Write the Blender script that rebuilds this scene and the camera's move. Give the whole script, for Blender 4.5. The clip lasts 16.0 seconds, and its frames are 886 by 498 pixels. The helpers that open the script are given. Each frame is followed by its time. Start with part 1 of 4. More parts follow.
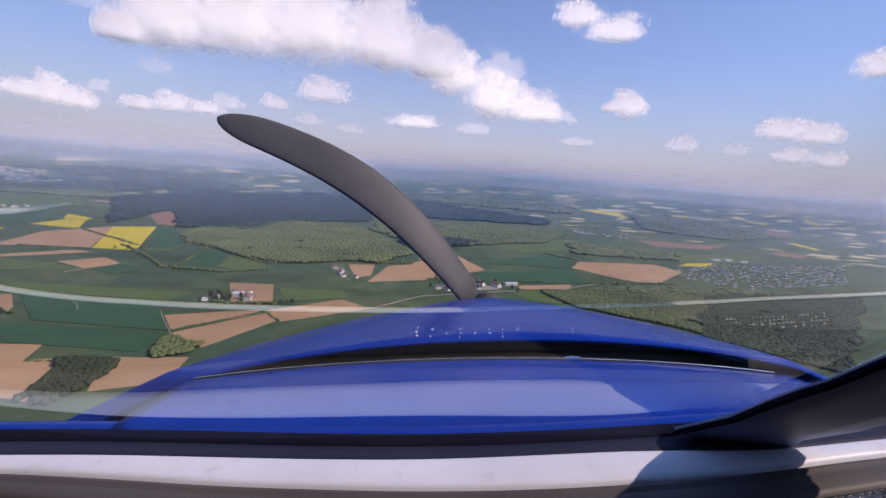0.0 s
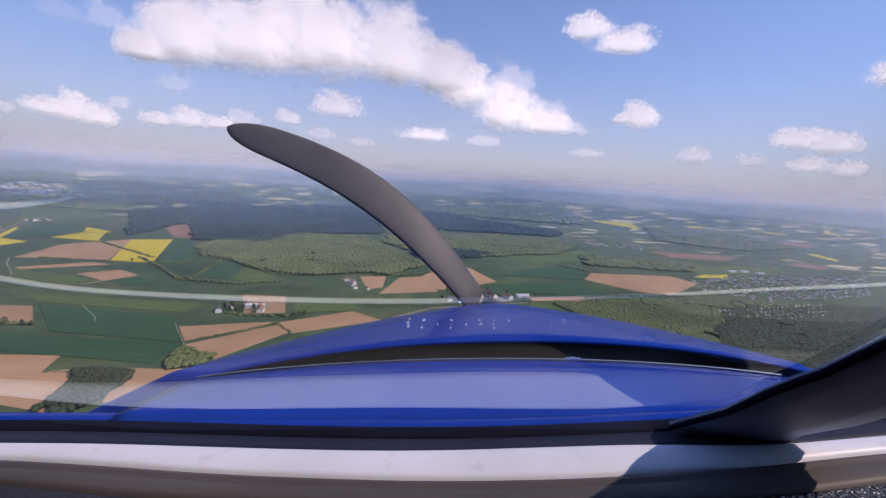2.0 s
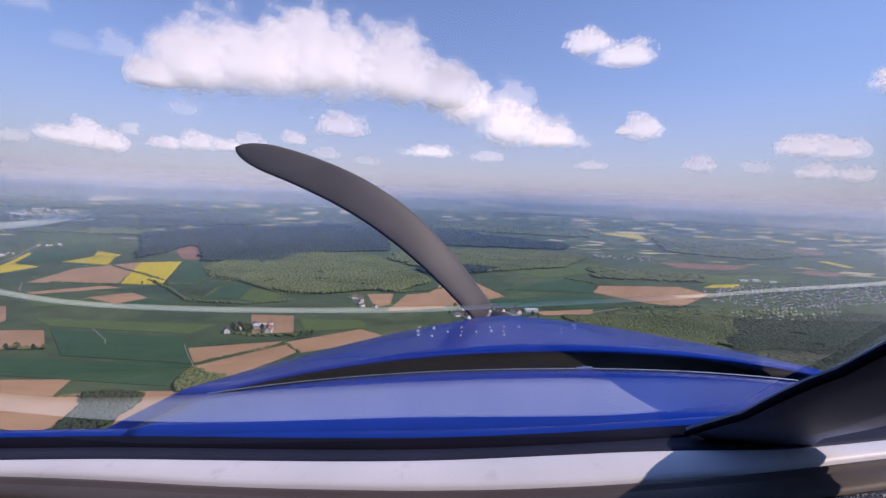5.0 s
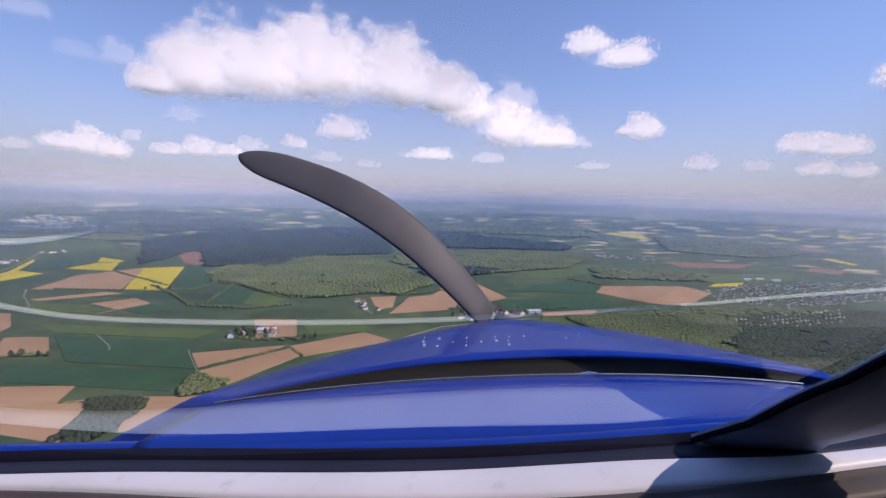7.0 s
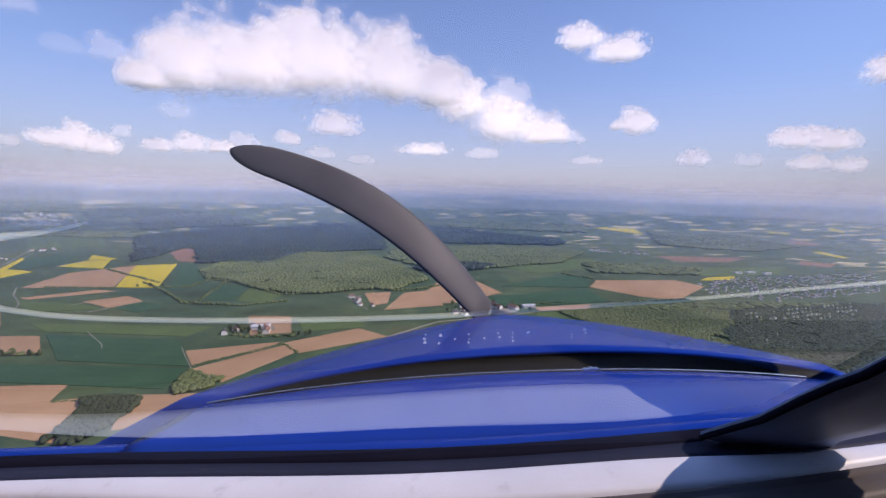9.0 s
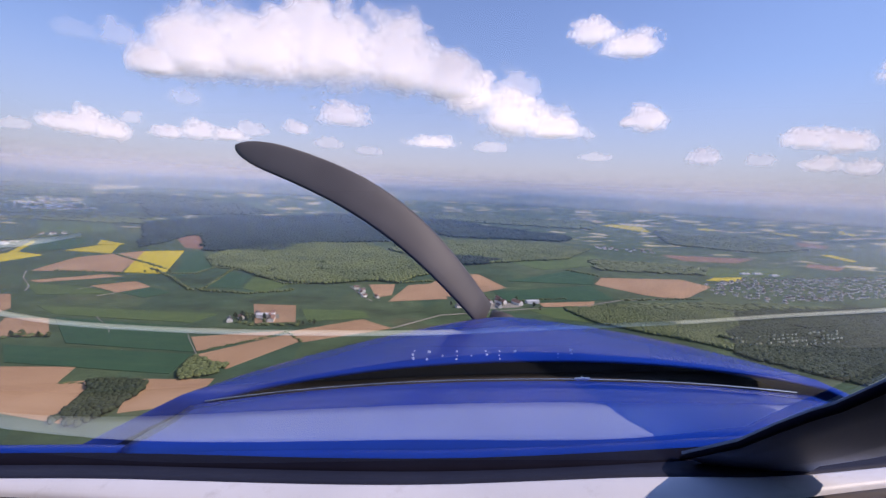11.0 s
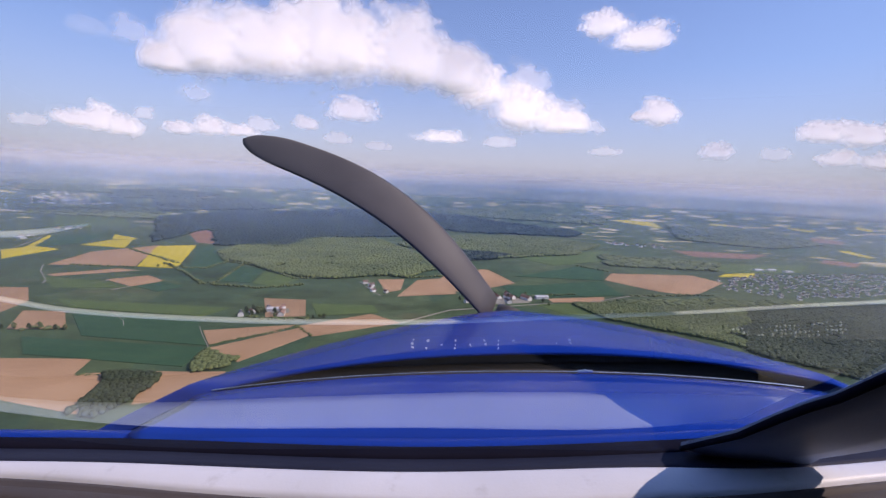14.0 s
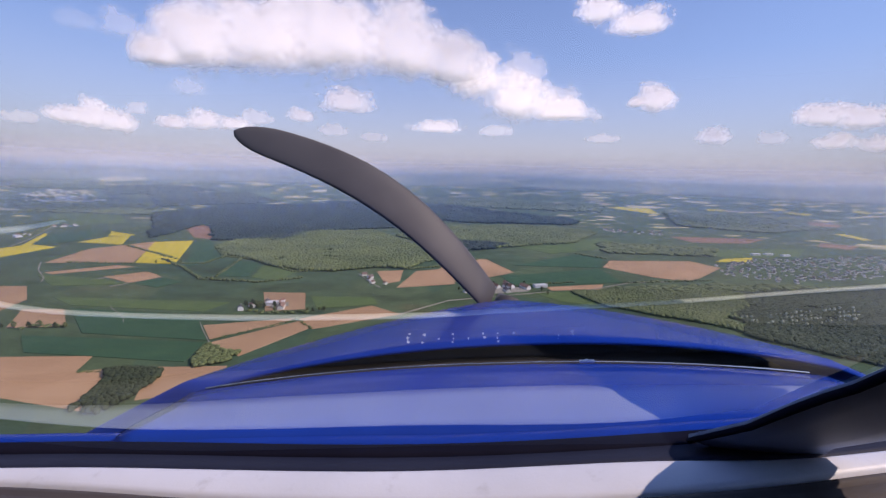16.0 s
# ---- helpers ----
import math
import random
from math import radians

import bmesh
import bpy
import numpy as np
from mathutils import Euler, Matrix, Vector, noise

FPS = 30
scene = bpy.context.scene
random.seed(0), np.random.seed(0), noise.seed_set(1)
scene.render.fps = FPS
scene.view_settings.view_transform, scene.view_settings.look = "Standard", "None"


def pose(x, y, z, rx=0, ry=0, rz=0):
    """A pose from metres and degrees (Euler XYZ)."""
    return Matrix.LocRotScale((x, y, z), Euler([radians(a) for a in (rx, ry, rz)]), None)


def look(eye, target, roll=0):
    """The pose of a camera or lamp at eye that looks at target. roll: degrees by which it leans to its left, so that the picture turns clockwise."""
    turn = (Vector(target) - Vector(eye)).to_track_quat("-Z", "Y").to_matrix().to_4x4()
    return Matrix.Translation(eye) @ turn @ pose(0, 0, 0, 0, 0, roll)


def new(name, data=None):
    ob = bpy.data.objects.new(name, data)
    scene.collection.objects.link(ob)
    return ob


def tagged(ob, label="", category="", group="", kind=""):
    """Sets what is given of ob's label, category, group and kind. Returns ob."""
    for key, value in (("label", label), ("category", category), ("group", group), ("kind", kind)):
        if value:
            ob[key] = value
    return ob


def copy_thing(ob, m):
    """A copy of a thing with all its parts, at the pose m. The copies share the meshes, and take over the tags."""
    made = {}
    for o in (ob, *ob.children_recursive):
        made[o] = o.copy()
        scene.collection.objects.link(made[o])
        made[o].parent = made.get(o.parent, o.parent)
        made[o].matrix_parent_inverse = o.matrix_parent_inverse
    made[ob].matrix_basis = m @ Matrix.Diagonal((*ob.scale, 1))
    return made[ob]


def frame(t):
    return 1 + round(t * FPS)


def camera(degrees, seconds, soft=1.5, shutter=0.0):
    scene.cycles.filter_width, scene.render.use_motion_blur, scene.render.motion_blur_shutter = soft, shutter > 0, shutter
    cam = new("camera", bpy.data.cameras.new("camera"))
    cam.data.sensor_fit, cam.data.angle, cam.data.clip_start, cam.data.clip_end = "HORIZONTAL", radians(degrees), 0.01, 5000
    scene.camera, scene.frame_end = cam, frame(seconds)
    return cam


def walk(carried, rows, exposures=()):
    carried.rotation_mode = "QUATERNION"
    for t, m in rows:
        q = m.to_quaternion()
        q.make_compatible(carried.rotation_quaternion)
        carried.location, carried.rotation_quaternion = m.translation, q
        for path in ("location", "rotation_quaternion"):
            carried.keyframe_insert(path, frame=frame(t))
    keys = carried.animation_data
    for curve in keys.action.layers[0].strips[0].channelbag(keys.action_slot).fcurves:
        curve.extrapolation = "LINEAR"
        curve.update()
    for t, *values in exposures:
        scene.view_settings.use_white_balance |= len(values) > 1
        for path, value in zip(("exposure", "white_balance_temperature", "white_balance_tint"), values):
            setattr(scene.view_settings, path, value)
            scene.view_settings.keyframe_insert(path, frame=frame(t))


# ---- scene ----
ALT = 250.0                                   # eye height over the plain

# ---------------------------------------------------------------- camera
cam = camera(91.2, 16.0, soft=1.3)
PATH = [
    (0, -0.0420, 0.0095, 0.0055, 79.823, -4.261, -1.972),
    (0.5, -0.0474, 0.0027, 0.0041, 80.194, -4.518, -1.428),
    (1, 0.0010, -0.0026, 0.0022, 80.628, -5.126, -0.565),
    (1.5, 0.0101, -0.0032, -0.0035, 81.029, -4.933, -0.389),
    (2, -0.0150, -0.0011, -0.0156, 81.273, -3.862, -0.542),
    (2.5, -0.0066, -0.0036, -0.0149, 81.617, -4.071, -0.106),
    (3, 0.0127, -0.0038, -0.0159, 82.085, -3.680, 0.121),
    (3.5, 0.0143, 0.0006, -0.0351, 82.450, -2.637, -0.134),
    (4, -0.0214, -0.0008, -0.0320, 82.787, -2.650, -0.030),
    (6.5, -0.0079, -0.0105, -0.0161, 83.642, -1.970, 0.533),
    (7, -0.0198, -0.0091, -0.0136, 83.589, -1.715, 0.339),
    (7.5, -0.0208, -0.0075, -0.0154, 83.493, -1.791, 0.224),
    (8, -0.0234, -0.0017, -0.0154, 83.307, -1.499, -0.010),
    (8.5, -0.0256, 0.0006, -0.0146, 83.187, -1.906, -0.058),
    (9, -0.0279, 0.0120, -0.0188, 83.018, -1.449, -0.436),
    (11.5, -0.0085, 0.0014, 0.0162, 81.966, -3.142, 0.710),
    (12, -0.0154, -0.0031, 0.0124, 81.878, -3.462, 1.045),
    (12.5, 0.0041, -0.0037, 0.0114, 81.832, -3.934, 1.595),
    (13, 0.0202, 0.0005, 0.0044, 81.651, -3.016, 1.494),
    (13.5, 0.0104, 0.0026, 0.0069, 81.504, -2.737, 1.484),
    (14, 0.0023, 0.0033, 0.0072, 81.424, -2.739, 1.628),
    (14.5, 0.0055, 0.0002, 0.0155, 81.233, -3.276, 1.925),
    (15, 0.0051, 0.0065, 0.0085, 81.183, -2.938, 1.862),
    (15.5, 0.0036, 0.0096, 0.0090, 80.677, -2.645, 1.534),
    (16, 0.0054, 0.0285, 0.0024, 80.186, -1.685, 1.226),
]
walk(cam, [(t, pose(x, y, z + ALT, rx, ry, rz)) for t, x, y, z, rx, ry, rz in PATH], [(0, 0.07, 7290, 25), (4, 0.06, 7140, 25), (8, 0.11, 7140, 25), (11.5, 0.17, 7210, 25), (14.5, 0.14, 7210, 25), (16, 0.09, 7290, 25)])

# ---------------------------------------------------------------- world, sun
SUN = Vector((0.745, -0.115, 0.655)).normalized()
sun_height = math.asin(SUN.z)
sun_turn = math.atan2(SUN.x, SUN.y)
world = bpy.data.worlds.new("sky")
scene.world = world
world.use_nodes = True
wn, wl = world.node_tree.nodes, world.node_tree.links
wn.clear()
w_out = wn.new("ShaderNodeOutputWorld")
w_bg = wn.new("ShaderNodeBackground")
w_sky = wn.new("ShaderNodeTexSky")
w_sky.sky_type = "NISHITA"
w_sky.sun_disc = False
w_sky.sun_elevation = sun_height
w_sky.sun_rotation = sun_turn
w_sky.altitude = 400
w_sky.air_density = 1.0
w_sky.dust_density = 1.2
w_sky.ozone_density = 2.5
w_co = wn.new("ShaderNodeTexCoord")
w_sep = wn.new("ShaderNodeSeparateXYZ")
w_ramp = wn.new("ShaderNodeValToRGB")
w_ramp.color_ramp.interpolation = "B_SPLINE"
w_ramp.color_ramp.elements[0].position = 0.0
w_ramp.color_ramp.elements[0].color = (1, 1, 1, 1)
w_ramp.color_ramp.elements[1].position = 0.60
w_ramp.color_ramp.elements[1].color = (0.04, 0.04, 0.04, 1)
for w_at, w_level in ((0.10, 0.62), (0.24, 0.20)):
    w_step = w_ramp.color_ramp.elements.new(w_at)
    w_step.color = (w_level, w_level, w_level, 1)
w_mix = wn.new("ShaderNodeMix")
w_mix.data_type = "RGBA"
w_mix.inputs[7].default_value = (4.22, 4.20, 5.12, 1)
w_amt = wn.new("ShaderNodeMath")
w_amt.operation = "MULTIPLY"
w_amt.inputs[1].default_value = 0.9
wl.new(w_co.outputs["Generated"], w_sep.inputs[0])
wl.new(w_sep.outputs["Z"], w_ramp.inputs[0])
wl.new(w_ramp.outputs[0], w_amt.inputs[0])
wl.new(w_amt.outputs[0], w_mix.inputs[0])
w_tint = wn.new("ShaderNodeMix")
w_tint.data_type = "RGBA"
w_tint.blend_type = "MULTIPLY"
w_tint.inputs[0].default_value = 1.0
w_tint.inputs[7].default_value = (0.71, 1.08, 1.50, 1)
wl.new(w_sky.outputs[0], w_tint.inputs[6])
wl.new(w_tint.outputs[2], w_mix.inputs[6])
wl.new(w_mix.outputs[2], w_bg.inputs[0])
w_bg.inputs[1].default_value = 0.151
wl.new(w_bg.outputs[0], w_out.inputs[0])
sun_data = bpy.data.lights.new("sun", "SUN")
sun_data.energy = 4.2
sun_data.angle = radians(0.53)
sun_data.color = (1.0, 0.91, 0.79)
sun = new("sun", sun_data)
sun.matrix_world = look((0, 0, 1500), Vector((0, 0, 1500)) - SUN)

# ---------------------------------------------------------------- materials


class Mat:
    """A node material with a Principled shader and short ways to add textures."""

    def __init__(self, name, colour=(0.5, 0.5, 0.5), rough=0.8, metal=0.0, spec=0.5):
        self.m = bpy.data.materials.new(name)
        self.m.use_nodes = True
        self.n, self.l = self.m.node_tree.nodes, self.m.node_tree.links
        self.b = self.n["Principled BSDF"]
        self.out = self.n["Material Output"]
        self.b.inputs["Base Color"].default_value = (*colour, 1)
        self.b.inputs["Roughness"].default_value = rough
        self.b.inputs["Metallic"].default_value = metal
        self.b.inputs["Specular IOR Level"].default_value = spec
        self.co = self.n.new("ShaderNodeTexCoord")

    def add(self, kind, **values):
        node = self.n.new(kind)
        for k, v in values.items():
            node.inputs[k.replace("_", " ")].default_value = v
        return node

    def noise(self, scale, detail=4.0, where="Object", rough=0.55):
        t = self.add("ShaderNodeTexNoise", Scale=scale, Detail=detail, Roughness=rough)
        self.l.new(self.co.outputs[where], t.inputs["Vector"])
        return t.outputs["Fac"]

    def ramp(self, fac, *stops):
        r = self.n.new("ShaderNodeValToRGB")
        e = r.color_ramp.elements
        while len(e) < len(stops):
            e.new(0.5)
        for el, (p, c) in zip(e, stops):
            el.position = p
            el.color = (*c, 1) if len(c) == 3 else c
        self.l.new(fac, r.inputs[0])
        return r.outputs[0]

    def mix(self, fac, a, b, blend="MIX"):
        x = self.n.new("ShaderNodeMix")
        x.data_type = "RGBA"
        x.blend_type = blend
        for i, v in ((0, fac), (6, a), (7, b)):
            if isinstance(v, bpy.types.NodeSocket):
                self.l.new(v, x.inputs[i])
            elif i == 0:
                x.inputs[0].default_value = v
            else:
                x.inputs[i].default_value = (*v, 1)
        return x.outputs[2]

    def base(self, colour):
        self.l.new(colour, self.b.inputs["Base Color"])
        return self

    def rough(self, value):
        self.l.new(value, self.b.inputs["Roughness"])
        return self

    def bump(self, height, strength=0.3, distance=0.1):
        bp = self.add("ShaderNodeBump", Strength=strength, Distance=distance)
        self.l.new(height, bp.inputs["Height"])
        self.l.new(bp.outputs[0], self.b.inputs["Normal"])
        return self


def stripes(mat, spacing, along="Y", wobble=0.4):
    """Tramlines every so many metres, across the object's X or Y."""
    w = mat.n.new("ShaderNodeTexWave")
    w.wave_type = "BANDS"
    w.bands_direction = along
    w.inputs["Scale"].default_value = 0.314 / spacing
    w.inputs["Distortion"].default_value = wobble
    w.inputs["Detail"].default_value = 1.0
    w.inputs["Detail Scale"].default_value = 0.4
    mat.l.new(mat.co.outputs["Object"], w.inputs["Vector"])
    return w.outputs["Fac"]


def ground_material():
    m = Mat("meadows", rough=0.95, spec=0.15)
    warp = m.n.new("ShaderNodeTexNoise")
    warp.inputs["Scale"].default_value = 0.004
    m.l.new(m.co.outputs["Object"], warp.inputs["Vector"])
    add = m.n.new("ShaderNodeVectorMath")
    add.operation = "MULTIPLY_ADD"
    add.inputs[1].default_value = (90, 90, 0)
    m.l.new(warp.outputs["Color"], add.inputs[0])
    m.l.new(m.co.outputs["Object"], add.inputs[2])
    stretch = m.n.new("ShaderNodeMapping")
    stretch.inputs["Scale"].default_value = (0.0065, 0.0040, 0.0)
    stretch.inputs["Rotation"].default_value = (0, 0, 0.5)
    m.l.new(add.outputs[0], stretch.inputs[0])
    cell = m.n.new("ShaderNodeTexVoronoi")
    cell.inputs["Scale"].default_value = 1.0
    m.l.new(stretch.outputs[0], cell.inputs["Vector"])
    sep = m.n.new("ShaderNodeSeparateColor")
    m.l.new(cell.outputs["Color"], sep.inputs[0])
    patch = m.ramp(sep.outputs[0], (0.0, (0.074, 0.122, 0.064)), (0.22, (0.096, 0.138, 0.070)), (0.42, (0.058, 0.112, 0.068)),
                   (0.60, (0.110, 0.148, 0.076)), (0.80, (0.080, 0.124, 0.066)))
    drift = m.n.new("ShaderNodeMapping")
    drift.inputs["Scale"].default_value = (0.005, 0.011, 0.0)
    m.l.new(m.co.outputs["Object"], drift.inputs[0])
    scrub = m.n.new("ShaderNodeTexNoise")
    scrub.inputs["Scale"].default_value = 1.0
    scrub.inputs["Detail"].default_value = 7.0
    scrub.inputs["Roughness"].default_value = 0.62
    m.l.new(drift.outputs[0], scrub.inputs["Vector"])
    patch = m.mix(m.ramp(scrub.outputs["Fac"], (0.46, (0, 0, 0)), (0.66, (0.85, 0.85, 0.85))), patch, (0.056, 0.080, 0.040))
    patch = m.mix(m.ramp(scrub.outputs["Fac"], (0.30, (0.7, 0.7, 0.7)), (0.42, (0, 0, 0))), patch, (0.135, 0.125, 0.070))
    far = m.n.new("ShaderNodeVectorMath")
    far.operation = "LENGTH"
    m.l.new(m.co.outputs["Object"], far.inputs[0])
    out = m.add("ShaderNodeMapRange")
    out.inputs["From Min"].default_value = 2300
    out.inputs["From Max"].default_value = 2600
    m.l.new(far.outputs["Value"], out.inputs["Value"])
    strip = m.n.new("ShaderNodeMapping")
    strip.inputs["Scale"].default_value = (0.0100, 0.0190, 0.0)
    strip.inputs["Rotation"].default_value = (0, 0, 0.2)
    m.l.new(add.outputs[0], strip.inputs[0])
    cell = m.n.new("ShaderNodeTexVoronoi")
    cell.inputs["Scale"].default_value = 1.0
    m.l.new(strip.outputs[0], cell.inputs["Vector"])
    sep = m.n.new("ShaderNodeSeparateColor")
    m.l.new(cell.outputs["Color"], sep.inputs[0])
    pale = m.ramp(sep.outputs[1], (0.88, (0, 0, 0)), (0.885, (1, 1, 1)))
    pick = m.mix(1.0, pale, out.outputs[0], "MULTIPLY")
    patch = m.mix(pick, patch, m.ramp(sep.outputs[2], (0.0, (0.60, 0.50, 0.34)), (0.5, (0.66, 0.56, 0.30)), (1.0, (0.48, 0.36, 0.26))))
    grain = m.ramp(m.noise(0.02, 6), (0.3, (0.72, 0.74, 0.7)), (0.7, (1.2, 1.2, 1.15)))
    fine = m.ramp(m.noise(0.25, 4), (0.3, (0.82, 0.84, 0.8)), (0.7, (1.12, 1.12, 1.1)))
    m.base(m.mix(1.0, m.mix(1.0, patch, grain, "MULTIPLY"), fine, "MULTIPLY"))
    m.bump(m.noise(0.6, 3), 0.4, 0.6)
    return m.m


def soil_material(name, dark, light):
    m = Mat(name, rough=0.95, spec=0.1)
    c = m.ramp(m.noise(0.012, 5), (0.3, dark), (0.7, light))
    lines = m.ramp(stripes(m, 9.0), (0.0, (0.965, 0.96, 0.955)), (0.5, (1.02, 1.02, 1.02)))
    tint = m.n.new("ShaderNodeObjectInfo")
    vary = m.ramp(tint.outputs["Random"], (0.0, (0.86, 0.86, 0.86)), (1.0, (1.12, 1.08, 1.04)))
    m.base(m.mix(1.0, m.mix(1.0, c, lines, "MULTIPLY"), vary, "MULTIPLY"))
    m.bump(m.noise(0.8, 4), 0.4, 0.4)
    return m.m


def crop_material(name, dark, light, track, spacing):
    m = Mat(name, rough=0.9, spec=0.15)
    c = m.ramp(m.noise(0.02, 5), (0.3, dark), (0.7, light))
    lines = stripes(m, spacing)
    c = m.mix(m.ramp(lines, (0.80, (0, 0, 0)), (0.97, (0.3, 0.3, 0.3))), c, track)
    fine = m.ramp(m.noise(0.4, 4), (0.3, (0.85, 0.86, 0.84)), (0.7, (1.1, 1.1, 1.1)))
    m.base(m.mix(1.0, c, fine, "MULTIPLY"))
    m.bump(m.noise(0.9, 3), 0.4, 0.5)
    return m.m


def leaf_material(name, dark, mid, light):
    m = Mat(name, rough=0.85, spec=0.2)
    geo = m.n.new("ShaderNodeNewGeometry")
    c = m.ramp(geo.outputs["Random Per Island"], (0.0, dark), (0.5, mid), (1.0, light))
    spots = m.ramp(m.noise(0.5, 4), (0.35, (0.78, 0.80, 0.78)), (0.65, (1.12, 1.12, 1.1)))
    wide = m.ramp(m.noise(0.006, 3), (0.35, (0.8, 0.82, 0.8)), (0.65, (1.15, 1.12, 1.05)))
    m.base(m.mix(1.0, m.mix(1.0, c, spots, "MULTIPLY"), wide, "MULTIPLY"))
    return m.m


def tinted_material(name, stops, rough=0.8):
    m = Mat(name, rough=rough, spec=0.3)
    info = m.n.new("ShaderNodeObjectInfo")
    c = m.ramp(info.outputs["Random"], *stops)
    dirt = m.ramp(m.noise(0.7, 4), (0.3, (0.8, 0.8, 0.8)), (0.7, (1.08, 1.08, 1.08)))
    m.base(m.mix(1.0, c, dirt, "MULTIPLY"))
    return m.m


def cloud_material():
    """White vapour, torn by fine noise at its edges; stored normals, tipped for bright tops and grey bases, light it,
    and light also comes through from behind.
    """
    m = Mat("cloud_vapour")

    def kept(name):
        node = m.n.new("ShaderNodeAttribute")
        node.attribute_name = name
        return node

    def calc(op, p, q):
        node = m.n.new("ShaderNodeMath")
        node.operation = op
        for k, v in enumerate((p, q)):
            if isinstance(v, (int, float)):
                node.inputs[k].default_value = v
            else:
                m.l.new(v, node.inputs[k])
        return node.outputs[0]
    fine = calc("ADD", calc("MULTIPLY", calc("SUBTRACT", m.noise(0.012, 3.0, rough=0.5), 0.5), 0.45), calc("MULTIPLY", calc("SUBTRACT", m.noise(0.035, 1.6, rough=0.5), 0.5), 0.24))
    span = m.n.new("ShaderNodeMapRange")
    span.interpolation_type = "SMOOTHSTEP"
    span.inputs["From Min"].default_value = 0.0
    span.inputs["From Max"].default_value = 1.0
    m.l.new(kept("cover").outputs["Fac"], span.inputs["To Max"])
    m.l.new(calc("ADD", kept("vapour").outputs["Fac"], fine), span.inputs["Value"])
    diff = m.add("ShaderNodeBsdfDiffuse", Color=(0.665, 0.64, 0.625, 1))
    tran = m.add("ShaderNodeBsdfTranslucent", Color=(0.665, 0.64, 0.625, 1))
    m.l.new(kept("swell_near").outputs["Vector"], diff.inputs["Normal"])
    m.l.new(kept("swell_far").outputs["Vector"], tran.inputs["Normal"])
    body = m.n.new("ShaderNodeAddShader")
    m.l.new(diff.outputs[0], body.inputs[0])
    m.l.new(tran.outputs[0], body.inputs[1])
    clear = m.n.new("ShaderNodeBsdfTransparent")
    veil = m.n.new("ShaderNodeMixShader")
    m.l.new(span.outputs[0], veil.inputs[0])
    m.l.new(clear.outputs[0], veil.inputs[1])
    m.l.new(body.outputs[0], veil.inputs[2])
    m.l.new(veil.outputs[0], m.out.inputs["Surface"])
    return m.m


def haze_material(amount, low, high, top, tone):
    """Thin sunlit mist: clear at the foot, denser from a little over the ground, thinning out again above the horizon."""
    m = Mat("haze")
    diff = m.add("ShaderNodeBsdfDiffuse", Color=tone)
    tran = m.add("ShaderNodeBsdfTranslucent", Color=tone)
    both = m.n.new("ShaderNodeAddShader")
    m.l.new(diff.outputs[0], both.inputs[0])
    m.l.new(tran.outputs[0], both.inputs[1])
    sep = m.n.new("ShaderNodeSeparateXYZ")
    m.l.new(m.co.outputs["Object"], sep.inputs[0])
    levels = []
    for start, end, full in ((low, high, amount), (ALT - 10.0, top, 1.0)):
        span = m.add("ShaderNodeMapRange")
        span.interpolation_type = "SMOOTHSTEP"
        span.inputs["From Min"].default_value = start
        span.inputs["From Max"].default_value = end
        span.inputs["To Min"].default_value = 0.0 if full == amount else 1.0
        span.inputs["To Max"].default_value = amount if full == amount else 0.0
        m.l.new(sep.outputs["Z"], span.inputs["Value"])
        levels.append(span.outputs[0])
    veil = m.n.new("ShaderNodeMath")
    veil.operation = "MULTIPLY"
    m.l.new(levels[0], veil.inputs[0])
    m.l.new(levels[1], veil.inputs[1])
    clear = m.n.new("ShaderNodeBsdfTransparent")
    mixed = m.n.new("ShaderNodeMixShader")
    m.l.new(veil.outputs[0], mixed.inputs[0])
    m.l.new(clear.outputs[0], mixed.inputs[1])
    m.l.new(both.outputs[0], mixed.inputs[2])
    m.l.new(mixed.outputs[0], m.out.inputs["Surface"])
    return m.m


def paint_material():
    """Deep blue gloss paint with faint dust and polishing marks."""
    m = Mat("blue_paint", (0.003, 0.032, 0.34), 0.16, 0.0, 0.03)
    c = m.ramp(m.noise(6, 4), (0.3, (0.003, 0.040, 0.33)), (0.7, (0.004, 0.050, 0.39)))
    dust = m.ramp(m.noise(55, 6, rough=0.7), (0.58, (0, 0, 0)), (0.80, (0.10, 0.10, 0.10)))
    m.base(m.mix(dust, c, (0.16, 0.18, 0.30)))
    m.rough(m.ramp(m.noise(7, 5), (0.3, (0.13, 0.13, 0.13)), (0.7, (0.19, 0.19, 0.19))))
    return m.m


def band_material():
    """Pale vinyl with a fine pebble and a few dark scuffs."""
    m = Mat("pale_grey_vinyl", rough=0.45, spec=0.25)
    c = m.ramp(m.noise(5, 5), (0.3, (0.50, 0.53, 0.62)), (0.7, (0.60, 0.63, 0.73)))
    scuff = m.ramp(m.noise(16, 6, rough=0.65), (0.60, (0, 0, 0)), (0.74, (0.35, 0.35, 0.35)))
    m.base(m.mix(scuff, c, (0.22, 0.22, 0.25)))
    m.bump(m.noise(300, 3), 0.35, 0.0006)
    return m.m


def plastic_material(name, dark, light, rough, grain=300.0, depth=0.0006, spec=0.25):
    m = Mat(name, rough=rough, spec=spec)
    c = m.ramp(m.noise(5, 5), (0.3, dark), (0.7, light))
    m.base(c)
    m.bump(m.noise(grain, 3), 0.35, depth)
    return m.m


